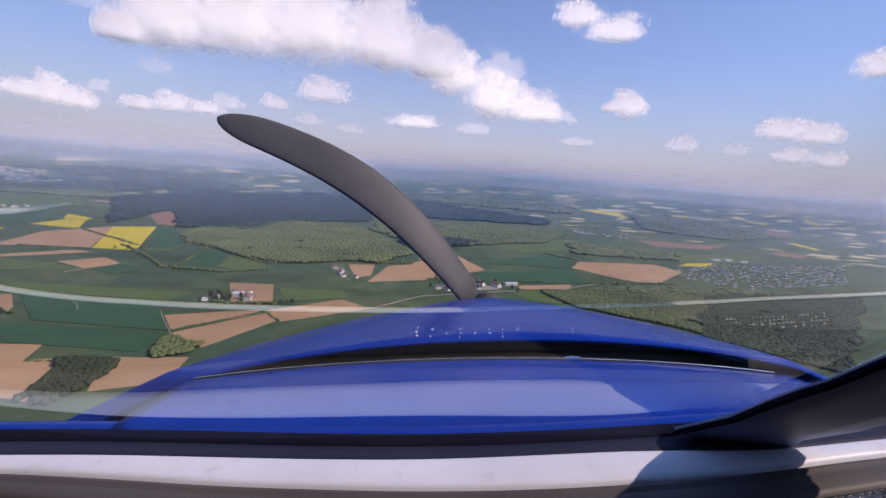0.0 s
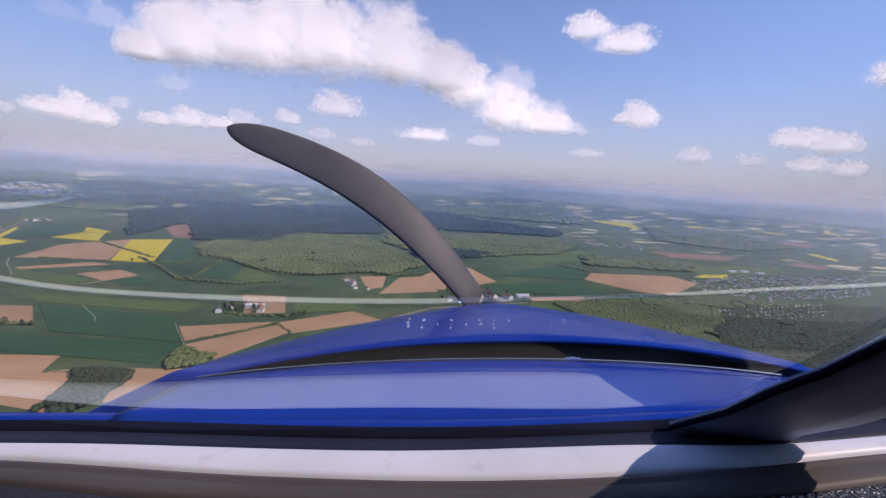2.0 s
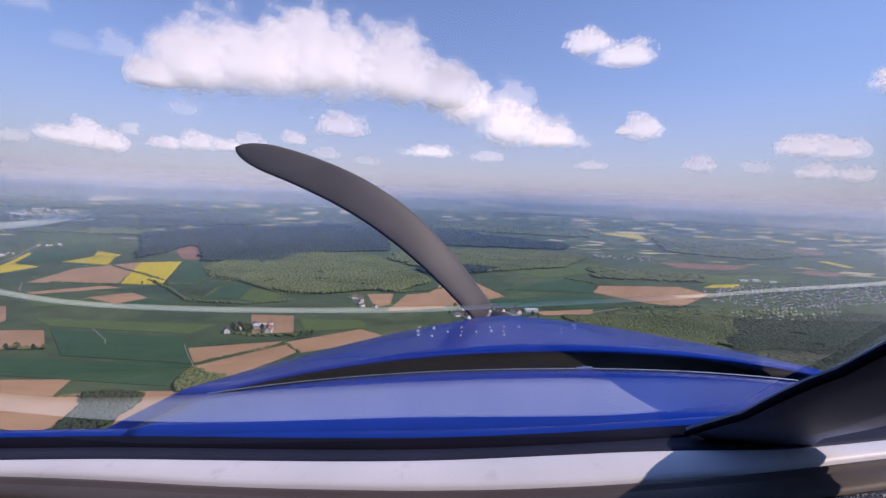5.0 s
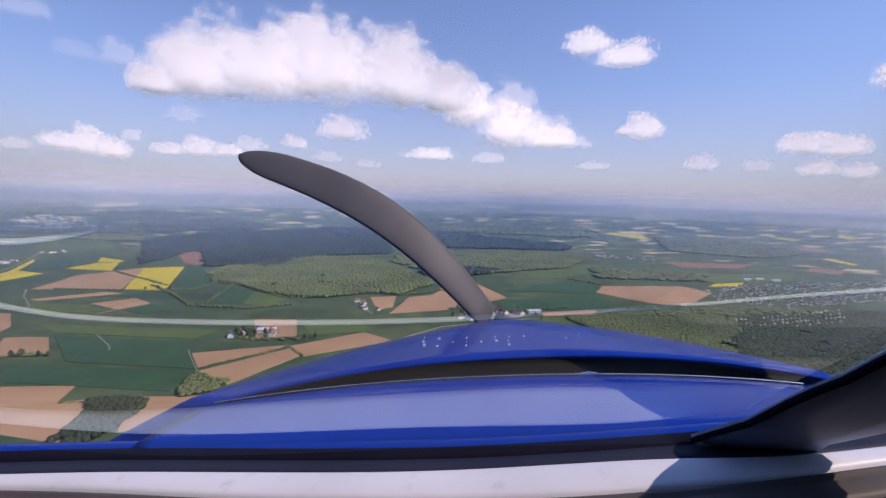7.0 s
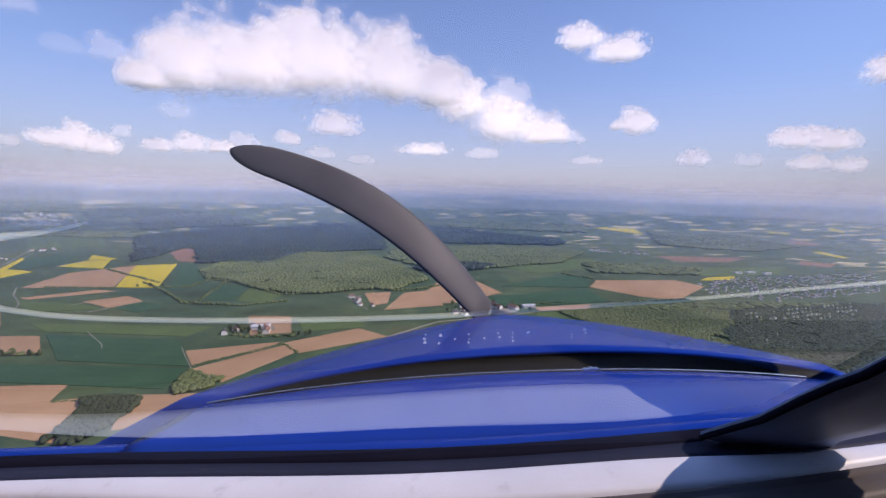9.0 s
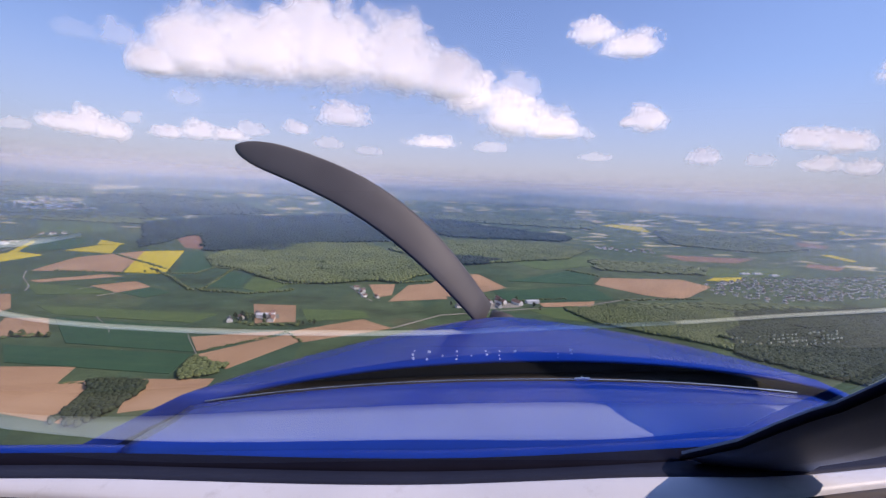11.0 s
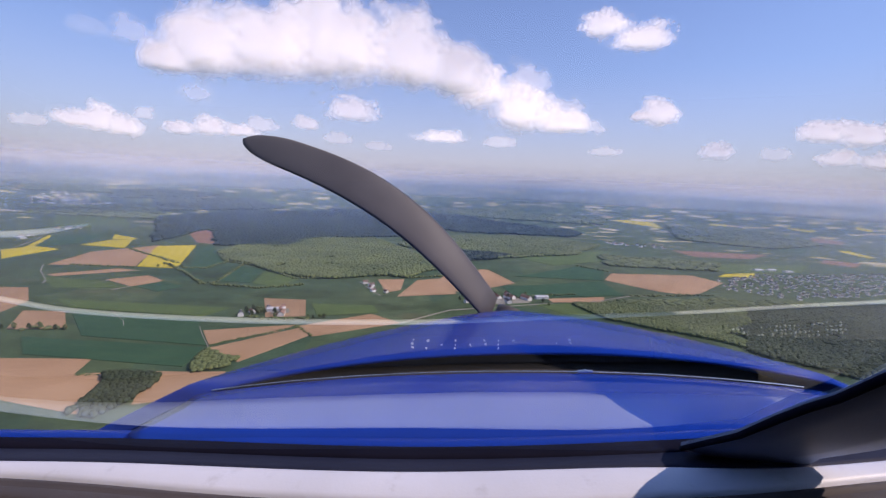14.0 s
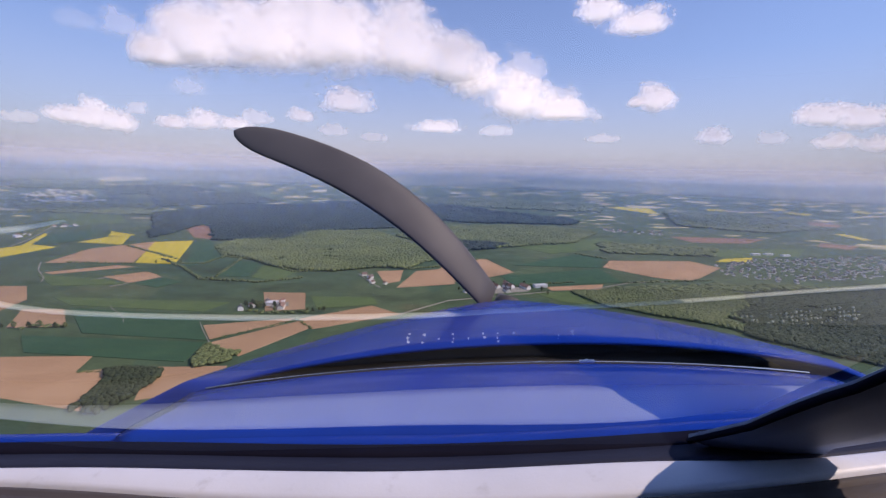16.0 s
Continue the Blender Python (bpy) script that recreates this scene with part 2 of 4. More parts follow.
def sparkle_material():
    m = Mat("speckled_grip", (0.016, 0.016, 0.018), 0.22, 0.0, 0.5)
    grit = m.n.new("ShaderNodeTexVoronoi")
    grit.inputs["Scale"].default_value = 260.0
    m.l.new(m.co.outputs["Object"], grit.inputs["Vector"])
    m.bump(grit.outputs["Distance"], 1.0, 0.004)
    return m.m


def glass_material():
    """Clear acrylic: daylight passes, the inside mirrors faintly."""
    m = Mat("acrylic")
    clear = m.add("ShaderNodeBsdfTransparent", Color=(0.96, 0.97, 0.975, 1))
    gloss = m.add("ShaderNodeBsdfGlossy", Roughness=0.015, Color=(0.74, 0.86, 0.84, 1))
    fres = m.add("ShaderNodeFresnel", IOR=1.5)
    twice = m.add("ShaderNodeMath")
    twice.operation = "MULTIPLY"
    twice.inputs[1].default_value = 5.4
    m.l.new(fres.outputs[0], twice.inputs[0])
    most = m.add("ShaderNodeMath")
    most.operation = "MINIMUM"
    most.inputs[1].default_value = 0.38
    m.l.new(twice.outputs[0], most.inputs[0])
    mixed = m.n.new("ShaderNodeMixShader")
    m.l.new(most.outputs[0], mixed.inputs[0])
    m.l.new(clear.outputs[0], mixed.inputs[1])
    m.l.new(gloss.outputs[0], mixed.inputs[2])
    m.l.new(mixed.outputs[0], m.out.inputs["Surface"])
    return m.m


GROUND = ground_material()
SOIL = soil_material("ploughed_soil", (0.40, 0.245, 0.140), (0.50, 0.325, 0.195))
REDSOIL = soil_material("bare_soil", (0.30, 0.165, 0.115), (0.38, 0.22, 0.155))
RAPE = crop_material("rape_in_flower", (0.60, 0.47, 0.030), (0.72, 0.58, 0.06), (0.30, 0.28, 0.05), 24.0)
STRAW = crop_material("pale_stubble", (0.56, 0.49, 0.32), (0.68, 0.60, 0.42), (0.42, 0.38, 0.24), 26.0)
CROP = crop_material("young_wheat", (0.034, 0.096, 0.050), (0.052, 0.122, 0.060), (0.075, 0.125, 0.055), 22.0)
GRASS = crop_material("pasture", (0.090, 0.145, 0.048), (0.120, 0.175, 0.060), (0.10, 0.14, 0.06), 30.0)
TRACK = soil_material("pale_gravel", (0.26, 0.25, 0.21), (0.36, 0.34, 0.29))
LEAF = leaf_material("spring_leaves", (0.116, 0.150, 0.062), (0.135, 0.168, 0.072), (0.158, 0.188, 0.084))
DARKLEAF = leaf_material("dark_leaves", (0.044, 0.062, 0.036), (0.054, 0.073, 0.041), (0.066, 0.086, 0.046))
# cloud shadow over woods, put into a darker, bluer leaf colour
SHADED_LEAF = leaf_material("cloud_shaded_leaves", (0.020, 0.040, 0.042), (0.028, 0.050, 0.050), (0.037, 0.061, 0.058))
BARK = Mat("bark", (0.10, 0.075, 0.05), 0.9).m
WALLS = tinted_material("render_wall", ((0.0, (0.72, 0.67, 0.58)), (0.5, (0.80, 0.77, 0.72)), (1.0, (0.86, 0.85, 0.83))))
TILES = tinted_material("roof_tile", ((0.0, (0.30, 0.13, 0.08)), (0.4, (0.24, 0.14, 0.11)), (0.75, (0.13, 0.13, 0.15)), (1.0, (0.36, 0.20, 0.13))))
SLATES = tinted_material("roof_slate", ((0.0, (0.085, 0.09, 0.11)), (0.6, (0.12, 0.12, 0.14)), (1.0, (0.22, 0.14, 0.11))))
SHEET = tinted_material("metal_sheet", ((0.0, (0.62, 0.64, 0.66)), (1.0, (0.78, 0.79, 0.80))), 0.5)
VAPOUR = cloud_material()
PAINT = paint_material()
RECESS = plastic_material("outlet_black", (0.030, 0.026, 0.025), (0.055, 0.046, 0.042), 0.7)
RUBBER = plastic_material("black_rubber", (0.006, 0.006, 0.014), (0.010, 0.010, 0.021), 0.85, spec=0.04)
PILLAR = plastic_material("charcoal_plastic", (0.20, 0.26, 0.39), (0.25, 0.31, 0.45), 0.5)
DASH = plastic_material("brown_grey_vinyl", (0.056, 0.049, 0.051), (0.076, 0.066, 0.067), 0.6)
DARKDASH = plastic_material("navy_vinyl", (0.015, 0.019, 0.040), (0.022, 0.027, 0.052), 0.65, spec=0.1)
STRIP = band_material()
RAIL = plastic_material("white_enamel", (0.86, 0.87, 0.87), (0.92, 0.92, 0.92), 0.35)
CABIN = plastic_material("dark_lining", (0.005, 0.005, 0.006), (0.009, 0.009, 0.010), 0.95, 80.0, 0.001)
BLADE = plastic_material("dark_composite", (0.080, 0.074, 0.078), (0.105, 0.098, 0.100), 0.55, 60.0, 0.0003)
CHROME = Mat("polished_aluminium", (0.88, 0.89, 0.90), 0.28, 1.0).m
STUD = Mat("white_studs", (0.9, 0.9, 0.9), 0.3, 0.0).m
SPARKLE = sparkle_material()
PEBBLE = plastic_material("pebbled_vinyl", (0.016, 0.016, 0.022), (0.024, 0.024, 0.031), 0.6, 220.0, 0.003)
GLASS = glass_material()

# ---------------------------------------------------------------- mesh helpers


def link(name, bm, material, parent=None, label="", smooth=False):
    me = bpy.data.meshes.new(name)
    bm.to_mesh(me)
    bm.free()
    for mat in material if isinstance(material, (list, tuple)) else (material,):
        me.materials.append(mat)
    if smooth:
        me.polygons.foreach_set("use_smooth", [True] * len(me.polygons))
    ob = new(name, me)
    if parent:
        ob.parent = parent
    if label:
        ob["label"] = label
    return ob


def part(name, bm, material, parent, label="", smooth=False):
    return link(name, bm, material, parent, label, smooth)


def from_arrays(name, verts, faces, material, smooth=False):
    me = bpy.data.meshes.new(name)
    me.from_pydata([tuple(v) for v in verts], [], [tuple(f) for f in faces])
    me.materials.append(material)
    if smooth:
        me.polygons.foreach_set("use_smooth", [True] * len(me.polygons))
    return new(name, me)


def sheet(bm, rows):
    """Quads between rows of points."""
    vs = [[bm.verts.new(p) for p in row] for row in rows]
    for a, b in zip(vs, vs[1:]):
        for i in range(len(a) - 1):
            bm.faces.new((a[i], a[i + 1], b[i + 1], b[i]))
    return bm


def box(bm, x0, x1, y0, y1, z0, z1, bevel=0.0):
    r = bmesh.ops.create_cube(bm, size=1, matrix=Matrix.LocRotScale(((x0 + x1) / 2, (y0 + y1) / 2, (z0 + z1) / 2), None, (x1 - x0, y1 - y0, z1 - z0)))
    if bevel:
        es = list({e for v in r["verts"] for e in v.link_edges})
        bmesh.ops.bevel(bm, geom=es, offset=bevel, segments=2, affect="EDGES", profile=0.7)
    return bm


def tube(bm, path, radius, sides=8, flat=1.0, up=(0, 0, 1)):
    """A closed tube along a path, with one radius or one for each point; flat squeezes it along up."""
    rings = []
    radii = radius if isinstance(radius, (list, tuple)) else [radius] * len(path)
    for i, p in enumerate(path):
        radius = radii[i]
        a, b = Vector(path[max(i - 1, 0)]), Vector(path[min(i + 1, len(path) - 1)])
        d = (b - a).normalized()
        s = d.cross(Vector(up)).normalized()
        u = s.cross(d)
        rings.append([bm.verts.new(Vector(p) + s * math.cos(2 * math.pi * k / sides) * radius + u * math.sin(2 * math.pi * k / sides) * radius * flat) for k in range(sides)])
    for a, b in zip(rings, rings[1:]):
        for k in range(sides):
            bm.faces.new((a[k], a[(k + 1) % sides], b[(k + 1) % sides], b[k]))
    bm.faces.new(rings[0][::-1])
    bm.faces.new(rings[-1])
    return bm


# ---------------------------------------------------------------- the land


def lie(x, y):
    """Height of the land: a plain, and hills that rise far out."""
    r = math.hypot(x, y)
    return 0.0 if r < 2800 else 236.0 * ((r - 2800) / 2100) ** 1.25


def build_ground():
    bm = bmesh.new()
    rings = [1, 150, 400, 800, 1300, 1900, 2500] + [2800 + 75 * i for i in range(29)]
    rows = []
    for r in rings:
        rows.append([(r * math.sin(a), r * math.cos(a), lie(0, r)) for a in (2 * math.pi * k / 180 for k in range(181))])
    sheet(bm, rows)
    bmesh.ops.remove_doubles(bm, verts=bm.verts, dist=0.001)
    bmesh.ops.recalc_face_normals(bm, faces=bm.faces)
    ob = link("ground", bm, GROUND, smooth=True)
    if ob.data.polygons[0].normal.z < 0:
        ob.data.flip_normals()
    tagged(ob, "wide green plain of meadows rising to far hills", "ground", kind="structure")


build_ground()
FIELD_KINDS = {
    "ploughed": ("ploughed_field", SOIL, "tan ploughed field of bare dry soil", 0.25),
    "bare": ("bare_field", REDSOIL, "reddish brown bare field among the woods", 0.25),
    "rape": ("rape_field", RAPE, "bright yellow field of rape in flower", 1.2),
    "straw": ("stubble_field", STRAW, "pale cream field in the hazy distance", 0.3),
    "crop": ("wheat_field", CROP, "dark green field of young wheat", 0.5),
    "meadow": ("pasture_field", GRASS, "light green pasture on the plain", 0.35),
}
ploughed, bare, rape, straw, crop, meadow = FIELD_KINDS
field_count = 0


def field(kind, *corners):
    """A four-cornered field that follows the lie of the land, with the crop's height as a step at its edge."""
    global field_count
    field_count += 1
    name, mat, label, tall = FIELD_KINDS[kind]
    tall += 0.004 * field_count
    a, b, c, d = (Vector((*p, 0)) for p in corners)
    n = max(2, min(14, int(max((b - a).length, (c - d).length) / 60)))
    k = max(2, min(14, int(max((d - a).length, (c - b).length) / 60)))
    along = (b - a) + (c - d)
    turn = math.atan2(along.y, along.x)
    mid = (a + b + c + d) / 4
    back = pose(mid.x, mid.y, 0, 0, 0, math.degrees(turn)).inverted()
    rows = []
    for i in range(-1, k + 2):
        v = min(max(i / k, 0), 1)
        row = []
        for j in range(-1, n + 2):
            u = min(max(j / n, 0), 1)
            p = (a * (1 - u) + b * u) * (1 - v) + (d * (1 - u) + c * u) * v
            inner = 0 < u < 1 and 0 < v < 1
            if not inner and 0 <= i <= k and 0 <= j <= n:
                away = (p - mid).normalized()
                p += away * 3.0 * noise.noise(p * 0.02)
            edge = i in (-1, k + 1) or j in (-1, n + 1)
            p.z = lie(p.x, p.y) + (-0.4 if edge else tall)
            row.append(back @ p)
        rows.append(row)
    bm = sheet(bmesh.new(), rows)
    bmesh.ops.recalc_face_normals(bm, faces=bm.faces)
    ob = link(name, bm, mat)
    up = sum(f.normal.z for f in ob.data.polygons)
    if up < 0:
        ob.data.flip_normals()
    ob.matrix_world = back.inverted()
    tagged(ob, label, "field", "fields of the plain")
    return ob


field(ploughed, (-1020, 1050), (-1070, 1245), (-980, 1415), (-820, 1085))
field(ploughed, (-930, 955), (-835, 1050), (-780, 1040), (-900, 940))
field(ploughed, (-775, 935), (-720, 995), (-655, 950), (-685, 890))
field(ploughed, (-730, 700), (-665, 710), (-590, 630), (-670, 615))
field(ploughed, (-930, 830), (-860, 840), (-775, 755), (-750, 665))
field(ploughed, (-675, 505), (-465, 530), (-450, 485), (-590, 440))
field(ploughed, (-590, 440), (-450, 485), (-415, 495), (-370, 400))
field(ploughed, (-370, 505), (-280, 515), (-275, 450), (-335, 425))
field(ploughed, (-390, 655), (-260, 705), (-275, 670), (-350, 600))
field(ploughed, (-345, 585), (-245, 695), (-220, 660), (-280, 545))
field(ploughed, (-255, 700), (-145, 790), (-85, 745), (-215, 655))
field(ploughed, (-380, 855), (-295, 860), (-260, 755), (-325, 735))
field(ploughed, (-185, 1080), (-120, 1100), (-115, 985), (-145, 955))
field(ploughed, (-115, 925), (-85, 1095), (-15, 1135), (15, 975))
field(ploughed, (-25, 1135), (5, 1260), (110, 1290), (170, 1120))
field(ploughed, (-25, 1135), (170, 1120), (40, 1000), (0, 995))
field(ploughed, (440, 1225), (495, 1330), (760, 1365), (535, 1115))
field(ploughed, (760, 1365), (800, 1270), (615, 1080), (535, 1115))
field(bare, (995, 1975), (1430, 1980), (1240, 1815), (1005, 1805))
field(bare, (1620, 1910), (1725, 1845), (1590, 1725), (1515, 1795))
field(bare, (2080, 2570), (2170, 2445), (2095, 2370), (2005, 2455))
field(ploughed, (225, 975), (370, 1020), (350, 970), (230, 945))
field(bare, (-1485, 2255), (-1330, 2470), (-1090, 2100), (-1275, 1980))
field(bare, (-1190, 1885), (-1080, 1910), (-835, 1490), (-915, 1515))
field(rape, (-1190, 1345), (-1190, 1465), (-1130, 1490), (-1035, 1330))
field(rape, (-810, 1080), (-975, 1395), (-875, 1445), (-710, 1085))
field(rape, (-1300, 1200), (-1270, 1280), (-1180, 1255), (-1180, 1090))
field(rape, (-1275, 1240), (-1445, 1505), (-1405, 1470), (-1250, 1235))
field(rape, (-1205, 1490), (-1275, 1595), (-1140, 1530), (-1130, 1490))
field(rape, (1125, 3165), (1215, 3185), (1405, 3100), (1370, 2870))
field(straw, (1285, 3255), (1475, 3210), (1460, 3115), (1305, 3155))
field(rape, (1935, 2220), (1985, 2210), (1980, 2060), (1935, 2045))
field(rape, (845, 1370), (905, 1425), (1025, 1465), (955, 1375))
field(straw, (-2660, 3255), (-2485, 3530), (-2425, 3430), (-2530, 3120))
field(straw, (-2420, 3080), (-2275, 3230), (-2215, 3140), (-2340, 3045))
field(straw, (-1925, 3920), (-1790, 4005), (-1750, 3915), (-1860, 3845))
field(straw, (-1145, 3560), (-1050, 3660), (-1025, 3545), (-1100, 3485))
field(straw, (-915, 3745), (-495, 3880), (-500, 3750), (-845, 3645))
field(straw, (-650, 3615), (-545, 3645), (-545, 3550), (-620, 3530))
field(straw, (235, 4770), (645, 4685), (675, 4485), (335, 4580))
field(straw, (805, 4375), (1060, 4265), (1010, 4125), (835, 4235))
field(straw, (1795, 3425), (1965, 3340), (1895, 3250), (1785, 3350))
field(rape, (2170, 2880), (2270, 2770), (2205, 2720), (2150, 2820))
field(rape, (1765, 3050), (1870, 3010), (1825, 2950), (1745, 2985))
field(rape, (2580, 2855), (2595, 2740), (2540, 2690), (2530, 2780))
field(straw, (1705, 3890), (1815, 3810), (1755, 3725), (1675, 3800))
field(straw, (1130, 3825), (1275, 3785), (1235, 3700), (1115, 3735))
field(straw, (-795, 4440), (-555, 4560), (-550, 4440), (-750, 4340))
field(straw, (1740, 4385), (1920, 4270), (1880, 4205), (1720, 4270))
field(straw, (1780, 3630), (1905, 3550), (1840, 3475), (1755, 3550))
field(straw, (2340, 3620), (2385, 3545), (2340, 3500), (2295, 3540))
field(straw, (-15, 3825), (85, 3840), (75, 3745), (0, 3730))
field(crop, (-860, 1425), (-820, 1455), (-640, 1190), (-665, 1055))
field(crop, (-540, 975), (-575, 1150), (-500, 1115), (-465, 975))
field(meadow, (-460, 975), (-490, 1110), (-375, 1035), (-390, 945))
field(crop, (185, 1210), (410, 1415), (490, 1370), (430, 1215))
field(crop, (130, 1070), (420, 1200), (425, 1045), (155, 970))
field(crop, (-1275, 1280), (-1415, 1495), (-1325, 1630), (-1215, 1380))
field(meadow, (-925, 930), (-770, 920), (-690, 880), (-810, 845))
field(crop, (-675, 890), (-650, 945), (-585, 915), (-605, 860))
field(meadow, (-275, 835), (-155, 845), (-135, 800), (-240, 760))
field(meadow, (185, 920), (280, 945), (335, 830), (230, 860))
field(meadow, (-1835, 2920), (-1440, 3335), (-1280, 3150), (-1640, 2720))
field(meadow, (240, 1540), (625, 1835), (695, 1650), (335, 1420))
field(meadow, (845, 1610), (1405, 1720), (1225, 1525), (920, 1445))
field(crop, (1755, 2440), (1885, 2320), (1680, 2100), (1560, 2205))
# the dark wheat colour of these two also stands for a cloud shadow patch
field(crop, (-660, 715), (-425, 700), (-350, 595), (-545, 605))
field(crop, (-620, 588), (-350, 588), (-340, 522), (-560, 532))
field(meadow, (-745, 775), (-410, 778), (-430, 722), (-675, 730))
field(meadow, (-2130, 2260), (-1945, 2480), (-1400, 1840), (-1605, 1695))

# ---------------------------------------------------------------- woods, hedges, tracks
ICO_V = []
gold = (1 + 5 ** 0.5) / 2
for s in (-1, 1):
    for g in (-gold, gold):
        ICO_V += [(s, g, 0), (0, s, g), (g, 0, s)]
ICO_V = np.array(ICO_V) / math.hypot(1, gold)
ICO_F = []
for i in range(12):
    for j in range(i + 1, 12):
        for k in range(j + 1, 12):
            p, q, r = ICO_V[i], ICO_V[j], ICO_V[k]
            if max(np.linalg.norm(p - q), np.linalg.norm(q - r), np.linalg.norm(p - r)) < 1.1:
                ICO_F.append((i, j, k) if np.dot(np.cross(q - p, r - p), p) > 0 else (i, k, j))
ICO_F = np.array(ICO_F)


def clumps(name, spots, material, label, category):
    """One mesh of many uneven leafy clumps: (x, y, z, radius, height) each."""
    rng = np.random.default_rng(len(spots) + 7)
    spots = np.array(spots)
    n = len(spots)
    shape = ICO_V[None] * (1 + rng.uniform(-0.28, 0.28, (n, 12, 1)))
    a = rng.uniform(0, 6.283, n)
    c, s = np.cos(a)[:, None], np.sin(a)[:, None]
    x = shape[:, :, 0] * c - shape[:, :, 1] * s
    y = shape[:, :, 0] * s + shape[:, :, 1] * c
    v = np.stack([x * spots[:, 3:4] + spots[:, 0:1], y * spots[:, 3:4] + spots[:, 1:2], shape[:, :, 2] * spots[:, 4:5] + spots[:, 2:3]], 2).reshape(-1, 3)
    f = (ICO_F[None] + 12 * np.arange(n)[:, None, None]).reshape(-1, 3)
    me = bpy.data.meshes.new(name)
    me.vertices.add(len(v))
    me.vertices.foreach_set("co", v.astype(np.float32).ravel())
    me.loops.add(f.size)
    me.loops.foreach_set("vertex_index", f.astype(np.int32).ravel())
    me.polygons.add(len(f))
    me.polygons.foreach_set("loop_start", np.arange(0, f.size, 3, dtype=np.int32))
    me.polygons.foreach_set("loop_total", np.full(len(f), 3, dtype=np.int32))
    me.update(calc_edges=True)
    me.validate()
    me.polygons.foreach_set("use_smooth", [True] * len(me.polygons))
    me.materials.append(material)
    ob = new(name, me)
    tagged(ob, label, category, kind="stuff")
    return ob


def inside(x, y, poly):
    hit = False
    for (x0, y0), (x1, y1) in zip(poly, poly[1:] + poly[:1]):
        if (y0 > y) != (y1 > y) and x < (x1 - x0) * (y - y0) / (y1 - y0) + x0:
            hit = not hit
    return hit


def wood(kind, poly, gap, tall):
    rnd = random.Random(int(abs(poly[0][0]) + abs(poly[0][1])))
    xs, ys = [p[0] for p in poly], [p[1] for p in poly]
    spots = []
    y = min(ys)
    while y < max(ys):
        x = min(xs)
        while x < max(xs):
            px, py = x + rnd.uniform(-0.6, 0.6) * gap, y + rnd.uniform(-0.6, 0.6) * gap
            edge = Vector((px, py, 0)) * 0.012
            wx, wy = px + 22 * noise.noise(edge), py + 22 * noise.noise(edge + Vector((9, 4, 2)))
            if inside(wx, wy, poly) and noise.noise(Vector((px, py, 3)) * 0.02) > -0.52:
                r = gap * rnd.uniform(0.80, 1.20)
                h = tall * rnd.uniform(0.40, 0.50)
                spots.append((px, py, lie(px, py) + tall * rnd.uniform(0.42, 0.55), r, h))
            x += gap
        y += gap
    if kind == "cloud_shaded":
        clumps("woodland", spots, SHADED_LEAF, "large wood on the plain, cloud shadow painted into its colour", "woodland")
    elif kind == "dark":
        clumps("woodland", spots, DARKLEAF, "dense dark green woodland canopy on the plain", "woodland")
    else:
        clumps("woodland", spots, LEAF, "fresh green broadleaf wood with an uneven canopy", "woodland")


def hedge(line, gap, tall):
    rnd = random.Random(int(abs(line[0][0]) * 3 + abs(line[0][1])))
    spots = []
    for (x0, y0), (x1, y1) in zip(line, line[1:]):
        n = max(2, int(math.hypot(x1 - x0, y1 - y0) / (gap * 0.7)))
        for i in range(n):
            if rnd.random() < 0.12:
                continue
            u = i / n
            x, y = x0 + (x1 - x0) * u + rnd.uniform(-1, 1) * gap * 0.5, y0 + (y1 - y0) * u + rnd.uniform(-1, 1) * gap * 0.5
            h = tall * rnd.uniform(0.25, 0.5)
            spots.append((x, y, lie(x, y) + h * 0.8, gap * rnd.uniform(0.4, 0.75), h))
    clumps("hedgerow", spots, LEAF, "uneven row of trees and bushes between fields", "hedge")


def track(line, width):
    pts = []
    for (x0, y0), (x1, y1) in zip(line, line[1:]):
        for i in range(6):
            pts.append(Vector((x0 + (x1 - x0) * i / 6, y0 + (y1 - y0) * i / 6, 0)))
    pts.append(Vector((*line[-1], 0)))
    rows = []
    for i, p in enumerate(pts):
        d = (pts[min(i + 1, len(pts) - 1)] - pts[max(i - 1, 0)]).normalized()
        s = Vector((-d.y, d.x, 0)) * width * 0.22
        z = Vector((0, 0, lie(p.x, p.y) + 0.9))
        rows.append([p - s * 1.2 + z - Vector((0, 0, 1.2)), p - s + z, p + s + z, p + s * 1.2 + z - Vector((0, 0, 1.2))])
    bm = sheet(bmesh.new(), rows)
    bmesh.ops.recalc_face_normals(bm, faces=bm.faces)
    tagged(link("track", bm, TRACK), "pale gravel track between the fields", "track", kind="structure")


wood('broadleaf', [(-740, 1345), (-740, 1480), (-515, 1775), (-340, 1830), (-170, 1575), (-30, 1290), (-115, 1110), (-190, 1115), (-305, 1055), (-385, 1050), (-555, 1180), (-645, 1200)], 6.5, 10)
wood('cloud_shaded', [(-1570, 2260), (-1350, 2705), (-865, 2990), (-360, 2680), (-235, 1965), (-560, 1765), (-595, 1505), (-810, 1455), (-1080, 1910), (-1035, 1480)], 9, 11)
wood('broadleaf', [(275, 930), (440, 995), (590, 975), (670, 965), (495, 715), (435, 765), (315, 830)], 4.5, 6.5)
wood('dark', [(625, 1020), (1200, 1095), (635, 565), (495, 700)], 5, 5.5)
wood('broadleaf', [(-200, 1685), (20, 1425), (200, 1510), (485, 1685), (690, 2030), (345, 2230), (-210, 1950)], 10, 10)
wood('cloud_shaded', [(-895, 3085), (-95, 3235), (750, 2620), (660, 2305), (55, 2270), (-665, 2795)], 20, 14)
